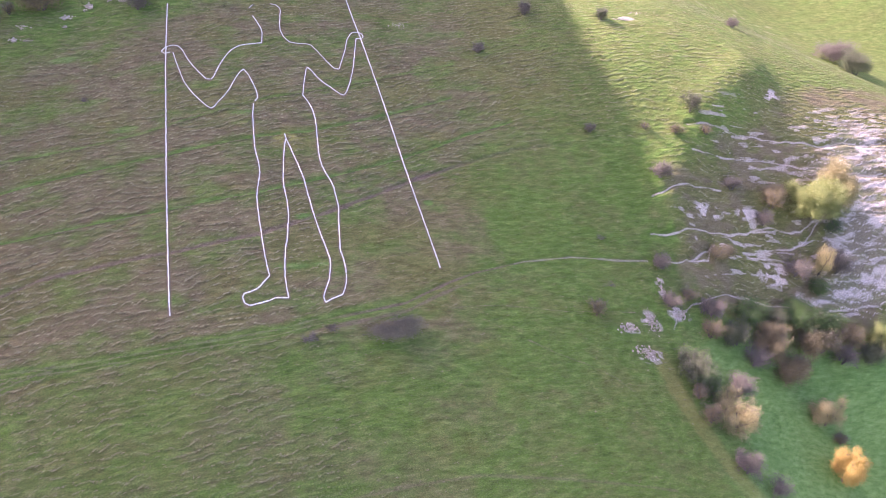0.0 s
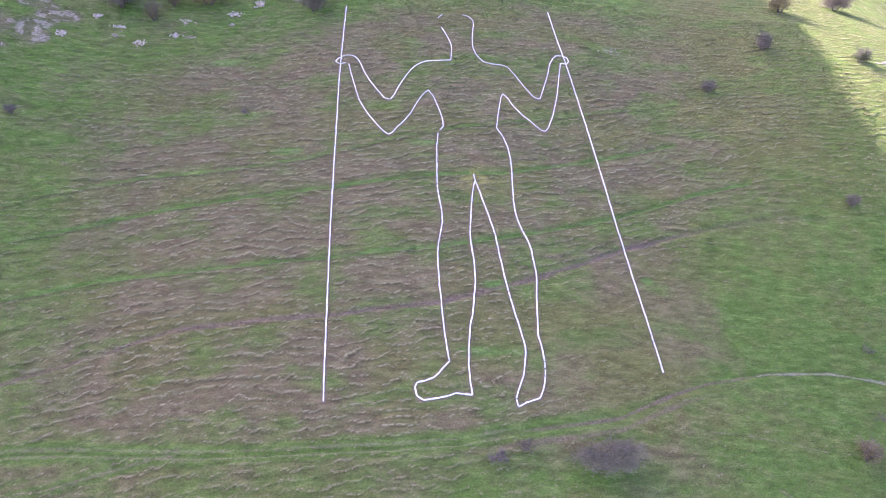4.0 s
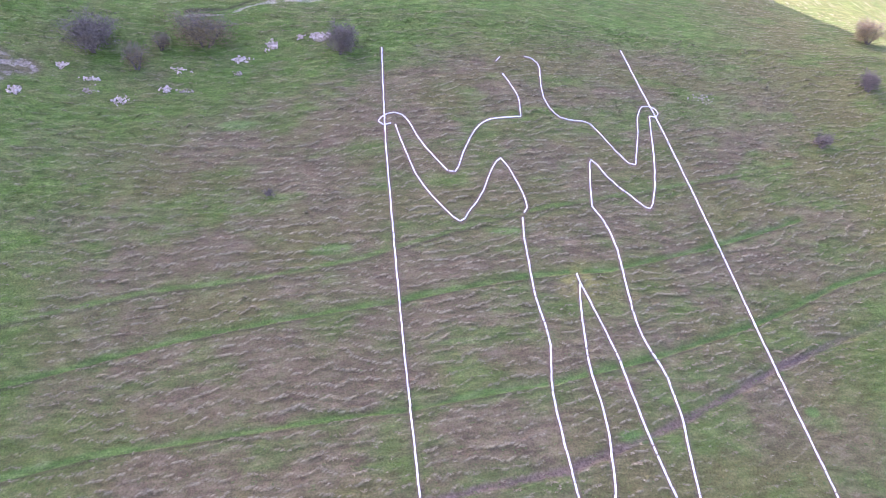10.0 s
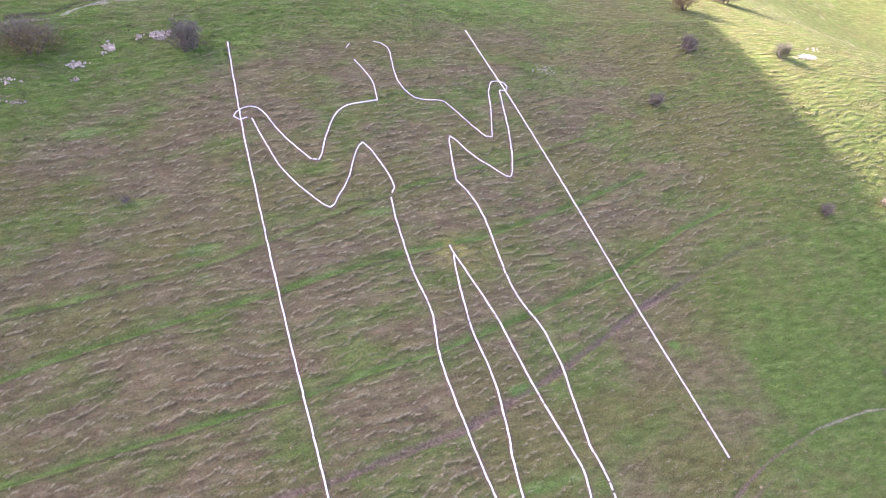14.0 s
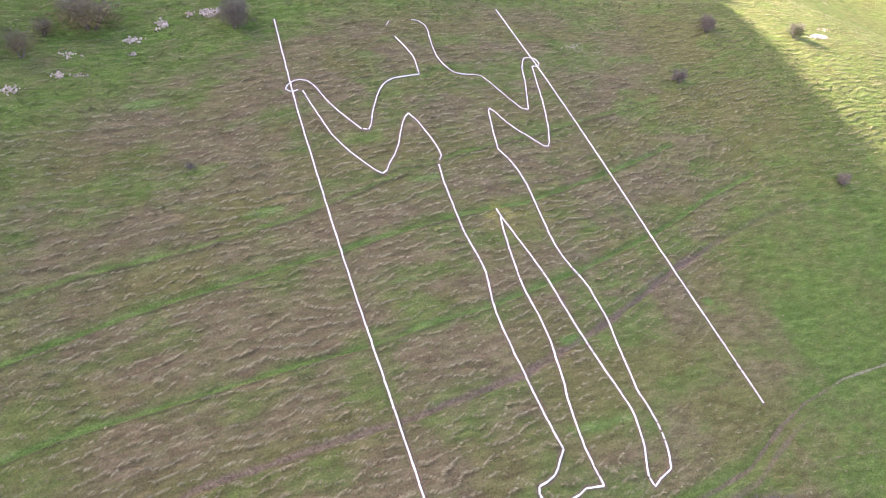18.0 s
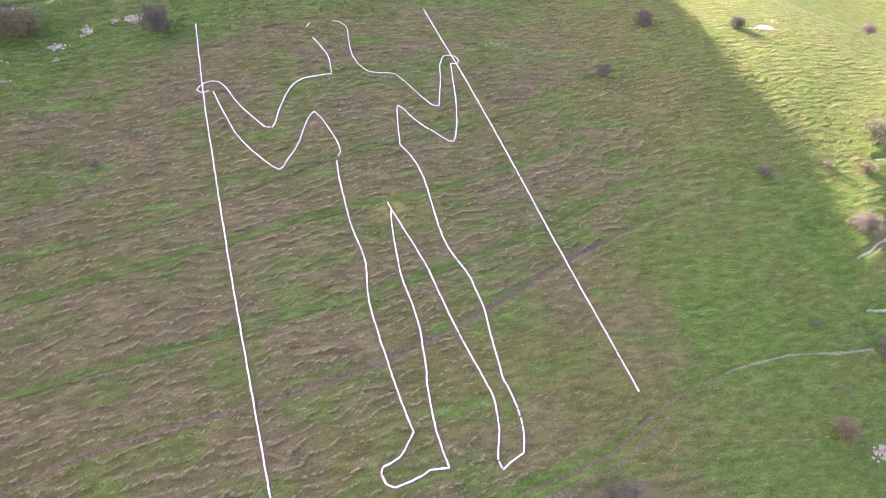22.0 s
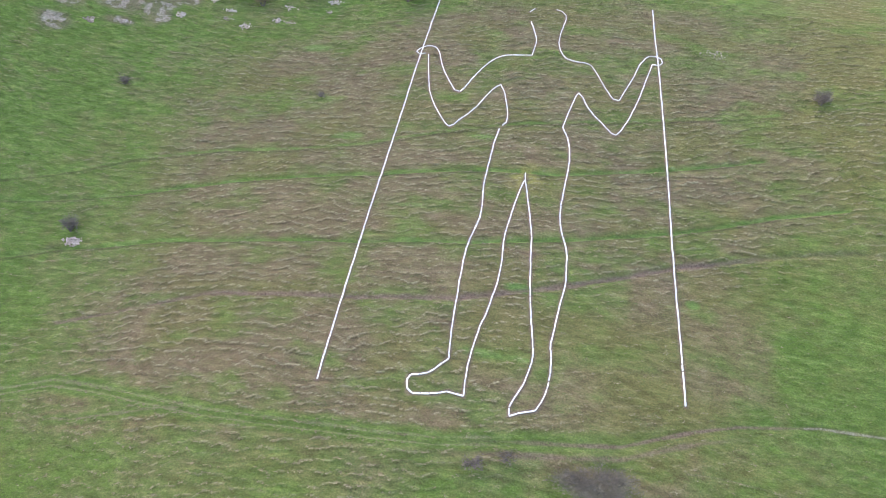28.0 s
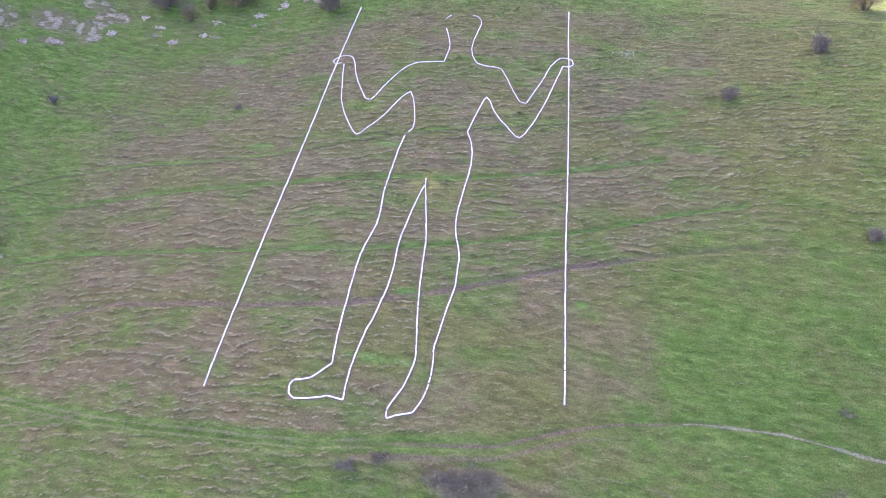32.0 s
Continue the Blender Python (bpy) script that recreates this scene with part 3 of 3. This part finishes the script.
def make_ground():
    left, mid, right = spread(-96, 126, 0.29, 3200)
    xs = np.array(left + mid + right)
    left, mid, right = spread(-36, 84, 0.135, 3200)
    # the added ridge that throws the shade is kept sharp
    ys = np.array(sorted(left + mid + [v for v in right if v < 100 or v > 176] + list(np.arange(102, 175, 2.0))))
    gx, gy = np.meshgrid(xs, ys)
    x, y = gx.ravel(), gy.ravel()
    z0, relief, cover = turf_fields(x, y)
    nx, ny = len(xs), len(ys)
    i = np.arange(nx * ny).reshape(ny, nx)
    faces = np.stack([i[:-1, :-1], i[:-1, 1:], i[1:, 1:], i[1:, :-1]], -1).reshape(-1, 4)
    me = mesh_from("ground", np.stack([x, y, z0 + relief], 1), faces, TURF, True)
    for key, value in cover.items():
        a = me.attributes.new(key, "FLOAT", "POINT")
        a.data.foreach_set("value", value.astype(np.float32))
    return tagged(new("ground", me), "steep chalk downland turf with trodden terraces and paths", "ground", kind="structure")


ground = make_ground()


# ---- the hill figure: white blocks let into the turf ----
def block_mesh():
    bm = bmesh.new()
    bmesh.ops.create_cube(bm, size=1.0)
    bmesh.ops.bevel(bm, geom=list(bm.edges), offset=0.06, segments=1, affect="EDGES")
    me = bpy.data.meshes.new("block")
    bm.to_mesh(me)
    bm.free()
    me.materials.append(CONCRETE)
    return me


BLOCK = block_mesh()
rng = np.random.default_rng(7)


def lay_blocks(parent, line, width, length, base):
    pts = np.array(line, float)
    seg = np.hypot(*np.diff(pts, axis=0).T)
    zs = hill(pts[:, 0], pts[:, 1])
    true = np.sqrt(seg ** 2 + np.diff(zs) ** 2)
    at = np.concatenate([[0], np.cumsum(true)])
    count = max(1, round(at[-1] / length))
    for k in range(count):
        a, c = at[-1] * k / count, at[-1] * (k + 1) / count
        ends = []
        for s in (a, c):
            px, py = np.interp(s, at, pts[:, 0]), np.interp(s, at, pts[:, 1])
            ends.append(Vector((px, py, hill_at(px, py))))
        along = ends[1] - ends[0]
        mid = (ends[0] + ends[1]) / 2
        ax = along.normalized()
        gx = hill_at(mid.x + 0.5, mid.y) - hill_at(mid.x - 0.5, mid.y)
        gy = hill_at(mid.x, mid.y + 0.5) - hill_at(mid.x, mid.y - 0.5)
        up = Vector((-gx, -gy, 1)).normalized()
        across = up.cross(ax).normalized()
        up = ax.cross(across)
        jit = rng.uniform(-1, 1, 5)
        w = width * (0.92 + 0.10 * jit[0])
        m = Matrix((ax, across, up)).transposed().to_4x4()
        m = Matrix.Translation(mid + across * 0.025 * jit[1] + up * (0.03 + 0.012 * jit[2]) - base) @ m @ pose(0, 0, 0, 0, 0, 1.5 * jit[3])
        ob = new("block", BLOCK)
        ob.parent = parent
        gap = 0.055 + (0.2 if rng.random() < 0.05 else 0.0)
        ob.matrix_local = m @ Matrix.Diagonal((max(0.2, along.length - gap), w, 0.16, 1))


def figure(name, lines, label, length):
    p = lines[0][0][-1]
    base = Vector((p[0], p[1], hill_at(*p)))
    ob = new(name)
    ob.location = base
    for line, width in lines:
        lay_blocks(ob, line, width, length, base)
    return tagged(ob, label, "hill figure", group="staves of the hill figure" if len(lines) == 1 else "")


# ---- scattered stuff ----
def blades(points, height, spread_, mat, name, seed, per=5):
    """Clumps of grass blades: one narrow triangle a blade."""
    r = np.random.default_rng(seed)
    n = len(points)
    p = np.repeat(points, per, axis=0)
    ang = r.uniform(0, 2 * np.pi, n * per)
    h = np.repeat(height, per) * r.uniform(0.6, 1.2, n * per)
    lean = r.uniform(0.5, 1.2, n * per) * h
    w = 0.035 + 0.03 * r.random(n * per)
    root = p + np.stack([np.cos(ang), np.sin(ang), 0 * ang], 1) * (r.random(n * per) * spread_)[:, None]
    side = np.stack([-np.sin(ang), np.cos(ang), 0 * ang], 1) * w[:, None]
    tip = root + np.stack([np.cos(ang) * lean, np.sin(ang) * lean - 0.7 * h, 0.7 * h], 1)
    v = np.stack([root - side, root + side, tip], 1).reshape(-1, 3)
    return mesh_from(name, v, np.arange(len(v)).reshape(-1, 3), mat)


def make_tussocks():
    r = np.random.default_rng(3)
    n = 560000
    x, y = r.uniform(-92, 66, n), r.uniform(-32, 70, n)
    z0, relief, cover = turf_fields(x, y)
    keep = r.random(n) < np.clip(cover["straw"] * 1.8 - 0.12, 0, 1)
    pts = np.stack([x, y, z0 + relief - 0.03], 1)[keep]
    me = blades(pts, 0.14 + 0.16 * r.random(len(pts)), 0.12, STRAW, "dry_grass", 5)
    tagged(new("dry_grass", me), "pale dry grass tussocks along the trodden terraces", "grass", kind="stuff")
    keep = (r.random(n) < cover["green"] * 0.2) & ~keep
    pts = np.stack([x, y, z0 + relief - 0.02], 1)[keep]
    me = blades(pts, 0.10 + 0.12 * r.random(len(pts)), 0.15, BLADE, "green_grass", 6)
    tagged(new("green_grass", me), "short green grass tufts in the turf", "grass", kind="stuff")


make_tussocks()


def prism(p, q, r0, r1, sides=5):
    """A tapered stick from p to q: vertices and quads."""
    p, q = Vector(p), Vector(q)
    d = (q - p).normalized()
    u = d.orthogonal().normalized()
    v = d.cross(u)
    vs = []
    for c, rr in ((p, r0), (q, r1)):
        vs += [c + (u * math.cos(2 * math.pi * k / sides) + v * math.sin(2 * math.pi * k / sides)) * rr for k in range(sides)]
    return [tuple(a) for a in vs], [(k, (k + 1) % sides, sides + (k + 1) % sides, sides + k) for k in range(sides)]


def part(name, me, parent, label=""):
    ob = new(name, me)
    ob.parent = parent
    return tagged(ob, label)


def shrub(name, x, y, width, height, leaf, seed, label, density=1.0, bare=0.5, trunk=0.0, category="bush"):
    """A bush or small tree: stems that fork into twigs, and a ragged crown of single leaves in clumps."""
    r = np.random.default_rng(seed)
    base = Vector((x, y, hill_at(x, y) - 0.05))
    top = new(name)
    top.location = base
    group = "autumn trees of the hollow" if trunk else "bushes of the hollow" if x > 58 and y < 25 else "thorn bushes on the down"
    tagged(top, label, category, group)
    rad = width / 2
    verts, faces = [], []
    tips = []

    def stick(p, q, r0, r1, sides=5):
        v, f = prism(p, q, r0, r1, sides)
        o = len(verts)
        verts.extend(v)
        faces.extend([tuple(a + o for a in g) for g in f])

    stems = 1 if trunk else int(r.integers(4, 7))
    thick = 0.035 * height + 0.03
    for s in range(stems):
        ang = r.uniform(0, 2 * math.pi)
        foot = Vector((math.cos(ang), math.sin(ang), 0)) * (0 if trunk else 0.12 * rad)
        knee = foot + Vector((math.cos(ang) * rad * 0.15, math.sin(ang) * rad * 0.15, height * (trunk or 0.22)))
        stick(foot, knee, thick, thick * 0.75, 6)
        for b in range(9 if trunk else 4):
            a2 = ang + r.normal(0, 0.8) if not trunk else r.uniform(0, 2 * math.pi)
            reach, rise = rad * r.uniform(0.35, 0.8), height * r.uniform(0.4, 0.85)
            elbow = Vector((math.cos(a2) * reach, math.sin(a2) * reach, max(rise, knee.z + 0.1)))
            stick(knee, elbow, thick * 0.5, thick * 0.22, 4)
            for c in range(4):
                t = elbow + Vector((r.normal(0, 0.25) * rad, r.normal(0, 0.25) * rad, abs(r.normal(0.12, 0.12)) * height))
                stick(elbow, t, thick * 0.2, thick * 0.06, 3)
                tips.append(t)
    part("stem", mesh_from("stem", verts, faces, BARK), top)
    tips = np.array([tuple(t) for t in tips])
    # twigs: many thin slivers that fan out from the branch tips
    n = int(260 * bare * density * max(1.0, width * 0.7))
    if n:
        a = tips[r.integers(0, len(tips), n)] + r.normal(0, 0.10, (n, 3)) * (rad, rad, height)
        d = r.normal(0, 1, (n, 3)) + (0, 0, 0.5)
        d += 0.9 * (a - np.array([0, 0, height * 0.35])) / (rad + 0.01)
        d /= np.linalg.norm(d, axis=1)[:, None]
        ln = r.uniform(0.25, 0.6, n) * (0.35 + 0.2 * width ** 0.5)
        s = np.cross(d, r.normal(0, 1, (n, 3)))
        s /= np.linalg.norm(s, axis=1)[:, None] + 1e-6
        v = np.stack([a - s * 0.02, a + s * 0.02, a + d * ln[:, None]], 1).reshape(-1, 3)
        v[:, 2] = np.maximum(v[:, 2], 0.03)
        part("twig_mass", mesh_from("twig_mass", v, np.arange(len(v)).reshape(-1, 3), TWIG), top, "dense bare twigs")["kind"] = "stuff"
    # leaves in clumps about the tips
    n = int(760 * density * max(0.5, width * height * 0.35))
    clumps = np.concatenate([tips, tips * (0.75, 0.75, 0.8), tips * (1, 1, 0.5)])
    clumps = clumps[r.random(len(clumps)) < 0.8]
    c = clumps[r.integers(0, len(clumps), n)]
    a = c + r.normal(0, 1, (n, 3)) * (0.13 * rad + 0.05, 0.13 * rad + 0.05, 0.085 * height + 0.03)
    a[:, 2] = np.clip(a[:, 2], 0.08, None)
    size = r.uniform(0.05, 0.11, n) * (0.8 + 0.06 * width)
    u = r.normal(0, 1, (n, 3))
    u /= np.linalg.norm(u, axis=1)[:, None]
    w = np.cross(u, r.normal(0, 1, (n, 3)))
    w /= np.linalg.norm(w, axis=1)[:, None] + 1e-6
    u, w = u * size[:, None], w * size[:, None] * 0.6
    v = np.stack([a - u, a + w, a + u, a - w], 1).reshape(-1, 3)
    part("crown", mesh_from("crown", v, np.arange(len(v)).reshape(-1, 4), LEAVES[leaf]), top)["kind"] = "stuff"
    return top


# x, y, width, height, leaves, density, bareness, label
HAWTHORN = "low wind-cut hawthorn bush with grey bare twigs on the turf"
DARK = "small dark round thorn bush on the grass slope"
PURPLE = "small purplish bare thorn bush on the grass"
PALE = "pale leafless thorn bush on the brow of the hollow"
TAWNY = "tawny autumn scrub on the slope of the hollow"
GREEN = "green scrub on the slope of the hollow"
EVERGREEN = "dark evergreen scrub on the slope of the hollow"
GREY = "purplish grey leafless scrub on the slope of the hollow"
NEAR_PATH = [
    (12.7, -5.4, 7.0, 1.8, "grey", 1.6, 3.4, HAWTHORN),
    (0.4, -6.0, 2.1, 0.9, "purple", 0.8, 1.4, "low grey thorn scrub beside the footpath"),
    (3.9, -4.6, 1.9, 0.6, "brown", 0.9, 1.2, "low brown dead bracken beside the footpath"),
    (45.9, -1.3, 2.7, 2.4, "brown", 1.2, 1.6, PURPLE),
    (51.9, 11.2, 2.0, 0.7, "dark", 0.25, 1.0, "sparse dead thorn twigs in green grass"),
    (50.3, 3.6, 2.6, 0.5, "brown", 0.2, 0.8, "sparse dead thorn twigs in green grass"),
]
EAST_SLOPE = [
    (78.9, 31.9, 3.7, 3.2, "dark", 1.5, 1.4, DARK),
    (74.4, 28.0, 2.4, 1.7, "brown", 1.1, 1.0, DARK),
    (67.8, 20.9, 3.3, 2.7, "purple", 1.4, 1.4, PURPLE),
    (68.4, 29.8, 1.8, 1.2, "brown", 0.5, 1.4, PALE),
    (80.9, 28.0, 2.6, 1.9, "brown", 0.6, 1.8, PALE),
    (56.8, 29.6, 2.1, 1.6, "purple", 1.0, 1.2, PURPLE),
    (40.5, 49.3, 2.4, 1.8, "purple", 1.2, 1.2, PURPLE),
    (54.0, 60.2, 2.8, 2.4, "purple", 1.5, 1.2, DARK),
    (70.0, 56.6, 2.9, 2.2, "dark", 1.4, 1.0, DARK),
    (63.8, 75.0, 4.2, 3.4, "brown", 1.2, 1.6, "tall brown leafless thorn bush in the sun"),
    (79.0, 81.8, 5.4, 3.2, "purple", 1.3, 1.6, "russet leafless thicket high on the brow"),
    (108.0, 63.0, 3.0, 2.4, "purple", 1.0, 1.4, PURPLE),
    (152.0, 76.0, 9.0, 4.6, "purple", 1.3, 1.6, "russet leafless thicket above the chalk scar"),
    (152.0, 66.8, 7.4, 5.2, "dark", 1.6, 0.8, DARK),
]
HOLLOW_RIM = [
    (62.6, 7.4, 3.4, 2.6, "purple", 1.3, 1.8, PURPLE),
    (75.2, 10.1, 3.2, 2.4, "brown", 1.2, 1.4, PURPLE),
    (78.7, 10.6, 2.6, 2.0, "brown", 1.2, 1.0, PURPLE),
    (83.5, 20.4, 3.8, 2.4, "purple", 0.8, 1.8, PURPLE),
    (91.8, 18.1, 4.8, 4.2, "brown", 1.4, 0.8, "brownish autumn shrub beside the yellow tree"),
    (88.6, 15.6, 3.4, 2.6, "purple", 1.0, 1.6, PURPLE),
    (92.8, 8.7, 4.8, 3.2, "purple", 1.2, 1.6, GREY),
    (102.4, 8.8, 5.0, 4.2, "purple", 1.2, 1.4, GREY),
    (97.2, 6.2, 4.4, 3.0, "green", 1.3, 0.5, GREEN),
    (61.5, 1.4, 3.2, 2.4, "purple", 1.3, 1.6, GREY),
    (69.7, 1.3, 4.2, 3.0, "purple", 1.3, 1.6, GREY),
    (66.0, 3.0, 3.0, 2.0, "brown", 0.9, 1.6, GREY),
    (104.0, 14.2, 3.8, 2.6, "green", 1.1, 0.6, "green scrub on the chalk scar"),
]
HOLLOW_SLOPE = [
    (67.9, -2.2, 3.6, 3.0, "brown", 1.4, 0.8, "russet scrub at the edge of the hollow"),
    (73.1, -2.8, 5.4, 3.8, "dark", 1.5, 0.6, EVERGREEN),
    (78.1, 0.7, 6.6, 4.2, "green", 1.5, 0.4, GREEN),
    (88.9, 1.8, 7.0, 4.4, "green", 1.6, 0.3, GREEN),
    (94.3, 1.4, 6.0, 4.0, "green", 1.5, 0.4, GREEN),
    (83.6, 1.4, 5.0, 3.6, "dark", 1.5, 0.5, EVERGREEN),
    (80.7, -1.8, 6.2, 4.4, "brown", 1.5, 0.6, TAWNY),
    (89.9, -1.6, 7.0, 4.4, "brown", 1.4, 0.7, TAWNY),
    (83.0, -6.4, 6.4, 4.4, "brown", 1.6, 0.5, TAWNY),
    (79.4, -3.8, 5.8, 4.6, "brown", 1.5, 0.5, TAWNY),
    (75.6, -5.2, 4.2, 3.0, "purple", 1.2, 1.2, GREY),
    (93.2, -1.8, 6.2, 4.0, "brown", 1.3, 0.8, TAWNY),
    (100.4, -1.0, 5.4, 4.0, "brown", 1.4, 0.6, TAWNY),
    (103.8, -3.6, 5.4, 3.8, "dark", 1.5, 0.6, EVERGREEN),
    (97.4, -3.4, 4.6, 3.4, "purple", 1.2, 1.2, GREY),
    (87.0, -4.4, 3.4, 2.2, "purple", 0.9, 1.4, GREY),
]
HOLLOW_LIP = [
    (60.1, -9.3, 5.8, 3.8, "dark", 1.7, 0.8, "dark bramble bush on the lip of the hollow"),
    (62.6, -11.8, 4.0, 3.0, "green", 1.3, 0.7, "green bramble bush on the lip of the hollow"),
    (59.6, -12.6, 2.8, 2.2, "brown", 1.2, 1.2, "tawny autumn bush on the lip of the hollow"),
    (68.7, -10.8, 4.4, 3.4, "purple", 1.3, 1.4, GREY),
    (59.9, -16.3, 3.4, 2.8, "brown", 1.3, 1.0, "tawny autumn bush on the lip of the hollow"),
    (62.1, -23.6, 3.9, 3.0, "purple", 1.6, 1.4, "round pinkish-grey bush below the hollow's lip"),
    (66.3, -26.2, 3.0, 2.4, "purple", 1.2, 1.2, PURPLE),
    (88.9, -15.4, 2.8, 1.8, "brown", 1.2, 0.8, "low tawny bush beside a pale yellow tree"),
]
WEST_TOP = [
    (-22.1, 62.0, 4.0, 3.2, "purple", 1.5, 1.8, "purple leafless hawthorn above the figure's staff"),
    (-51.6, 63.1, 5.4, 3.8, "purple", 1.3, 1.8, PURPLE),
    (-38.6, 64.4, 7.4, 3.6, "brown", 0.8, 2.2, "wide pale-brown thorn bush among chalk rubble"),
    (-46.4, 60.8, 3.2, 2.8, "brown", 0.7, 1.8, "small russet leafless thorn bush among chalk rubble"),
    (-44.0, 63.8, 2.4, 2.0, "brown", 0.7, 1.8, "small russet leafless thorn bush among chalk rubble"),
    (-62.2, 42.9, 2.0, 1.2, "purple", 0.6, 1.4, PURPLE),
    (-30.6, 42.2, 1.5, 0.6, "purple", 0.5, 1.0, "low grey thorn tuft on dry turf"),
    (-58.7, 19.9, 2.1, 2.0, "purple", 0.7, 1.6, "small bare thorn bush beside a white chalk spoil heap"),
]
SHRUBS = NEAR_PATH + EAST_SLOPE + HOLLOW_RIM + HOLLOW_SLOPE + HOLLOW_LIP + WEST_TOP
TREES = [
    (100.6, 16.4, 9.6, 7.4, "lime", 3.0, 0.15, "yellow-green autumn tree below the chalk scar"),
    (106.4, 17.6, 7.0, 8.2, "gold", 2.2, 0.15, "pale yellow autumn tree below the chalk scar"),
    (98.4, 8.6, 3.6, 5.6, "gold", 1.6, 0.4, "small yellow sapling over dark scrub"),
    (64.3, -14.1, 4.0, 4.2, "gold", 1.2, 0.8, "slender pale gold thorn tree on the hollow's lip"),
    (64.2, -17.3, 5.8, 4.6, "gold", 1.8, 0.6, "pale gold autumn thorn tree on the hollow's lip"),
    (87.4, -12.8, 5.2, 5.0, "gold", 2.0, 0.3, "pale yellow small tree on the hollow's floor"),
    (84.2, -21.8, 5.6, 5.6, "amber", 2.4, 0.3, "orange-yellow small tree on the hollow's floor"),
    (106.9, -2.3, 5.4, 5.2, "lime", 2.0, 0.3, "yellow small tree on the slope of the hollow"),
]
for k, (x, y, w, h, leaf, dens, bare, label) in enumerate(SHRUBS):
    bush = shrub("thorn_bush", x, y, w, h, leaf, 100 + k, label, dens, bare)
    if label == HAWTHORN:
        bush.scale = (1.0, 0.55, 0.95)
for k, (x, y, w, h, leaf, dens, bare, label) in enumerate(TREES):
    shrub("tree", x, y, w, h, leaf, 300 + k, label, dens, bare, trunk=0.28, category="tree")


# ---- chalk rubble, dead brush ----
def rubble(x, y, wide, deep, count, size, seed, label):
    r = np.random.default_rng(seed)
    verts, faces = [], []
    corner = np.array([(a, c, e) for a in (-1, 1) for c in (-1, 1) for e in (-1, 1)], float)
    quad = [(0, 1, 3, 2), (4, 6, 7, 5), (0, 4, 5, 1), (2, 3, 7, 6), (0, 2, 6, 4), (1, 5, 7, 3)]
    base = np.array([x, y, hill_at(x, y)])
    for k in range(count):
        px, py = x + r.normal(0, wide / 4.5), y + r.normal(0, deep / 4.5)
        s = size * r.uniform(0.25, 1.0)
        turn = np.array(Euler(r.uniform(0, 6, 3)).to_matrix())
        c = (corner * r.uniform(0.5, 1.0, (8, 1)) * (s, s * 0.8, s * 0.6)) @ turn.T
        c += np.array([px, py, hill_at(px, py) + s * 0.25]) - base
        o = len(verts)
        verts.extend(c.tolist())
        faces.extend([tuple(a + o for a in q) for q in quad])
    ob = new("chalk_rubble", mesh_from("chalk_rubble", verts, faces, RUBBLE))
    ob.location = base
    return tagged(ob, label, "rubble", kind="stuff")


HEAP = "scatter of white chalk rubble on the turf"
# x, y, width, depth, stones, size of the largest
HEAPS_EAST = [
    (51.3, -2.9, 4.0, 1.6, 70, 0.28), (53.1, -6.8, 4.6, 2.6, 90, 0.28), (56.3, -1.6, 2.6, 3.4, 80, 0.28), (61.0, 4.2, 1.4, 3.0, 40, 0.26),
    (63.1, 0.6, 3.4, 2.0, 60, 0.26), (26.4, 57.2, 4.5, 2.4, 40, 0.22), (75.8, 57.0, 4.2, 1.4, 60, 0.28), (80.0, 59.5, 4.0, 1.5, 25, 0.22),
]
HEAPS_WEST = [
    (-30.5, 64.0, 1.7, 1.7, 60, 0.30), (-24.6, 65.2, 2.8, 1.2, 60, 0.30), (-27.0, 65.3, 0.9, 0.9, 25, 0.26), (-34.4, 61.9, 2.4, 0.8, 45, 0.28),
    (-34.5, 59.8, 1.3, 1.0, 20, 0.2), (-40.6, 57.4, 2.2, 0.9, 30, 0.22), (-42.8, 57.7, 1.1, 1.1, 35, 0.26), (-41.4, 60.6, 2.4, 1.2, 35, 0.22),
    (-47.5, 56.2, 2.0, 1.2, 40, 0.24), (-51.3, 59.1, 2.6, 0.6, 35, 0.24), (-51.3, 57.4, 2.0, 0.8, 25, 0.22), (-54.8, 60.8, 1.4, 1.0, 30, 0.26),
    (-59.0, 56.8, 1.4, 1.0, 45, 0.32), (-72.6, 52.0, 1.6, 1.0, 45, 0.30), (-67.6, 53.2, 2.2, 0.8, 45, 0.28), (-57.6, 18.3, 2.6, 1.2, 80, 0.34),
]
HEAPS = HEAPS_EAST + HEAPS_WEST
for k, (x, y, w, d, n, size) in enumerate(HEAPS):
    rubble(x, y, w, d, int(n * 1.2), size * 0.85, 500 + k, HEAP)

# ---- the blocks, last ----
figure("staff_outline", [(STAFF_A, 0.18)], "long straight staff line of white-painted concrete blocks in turf", 1.0)
figure("staff_outline", [(STAFF_B, 0.175)], "long slanting staff line of white-painted concrete blocks in turf", 1.0)
figure("hill_figure", OUTLINE, "giant outline figure of white-painted concrete blocks in turf", 0.95)
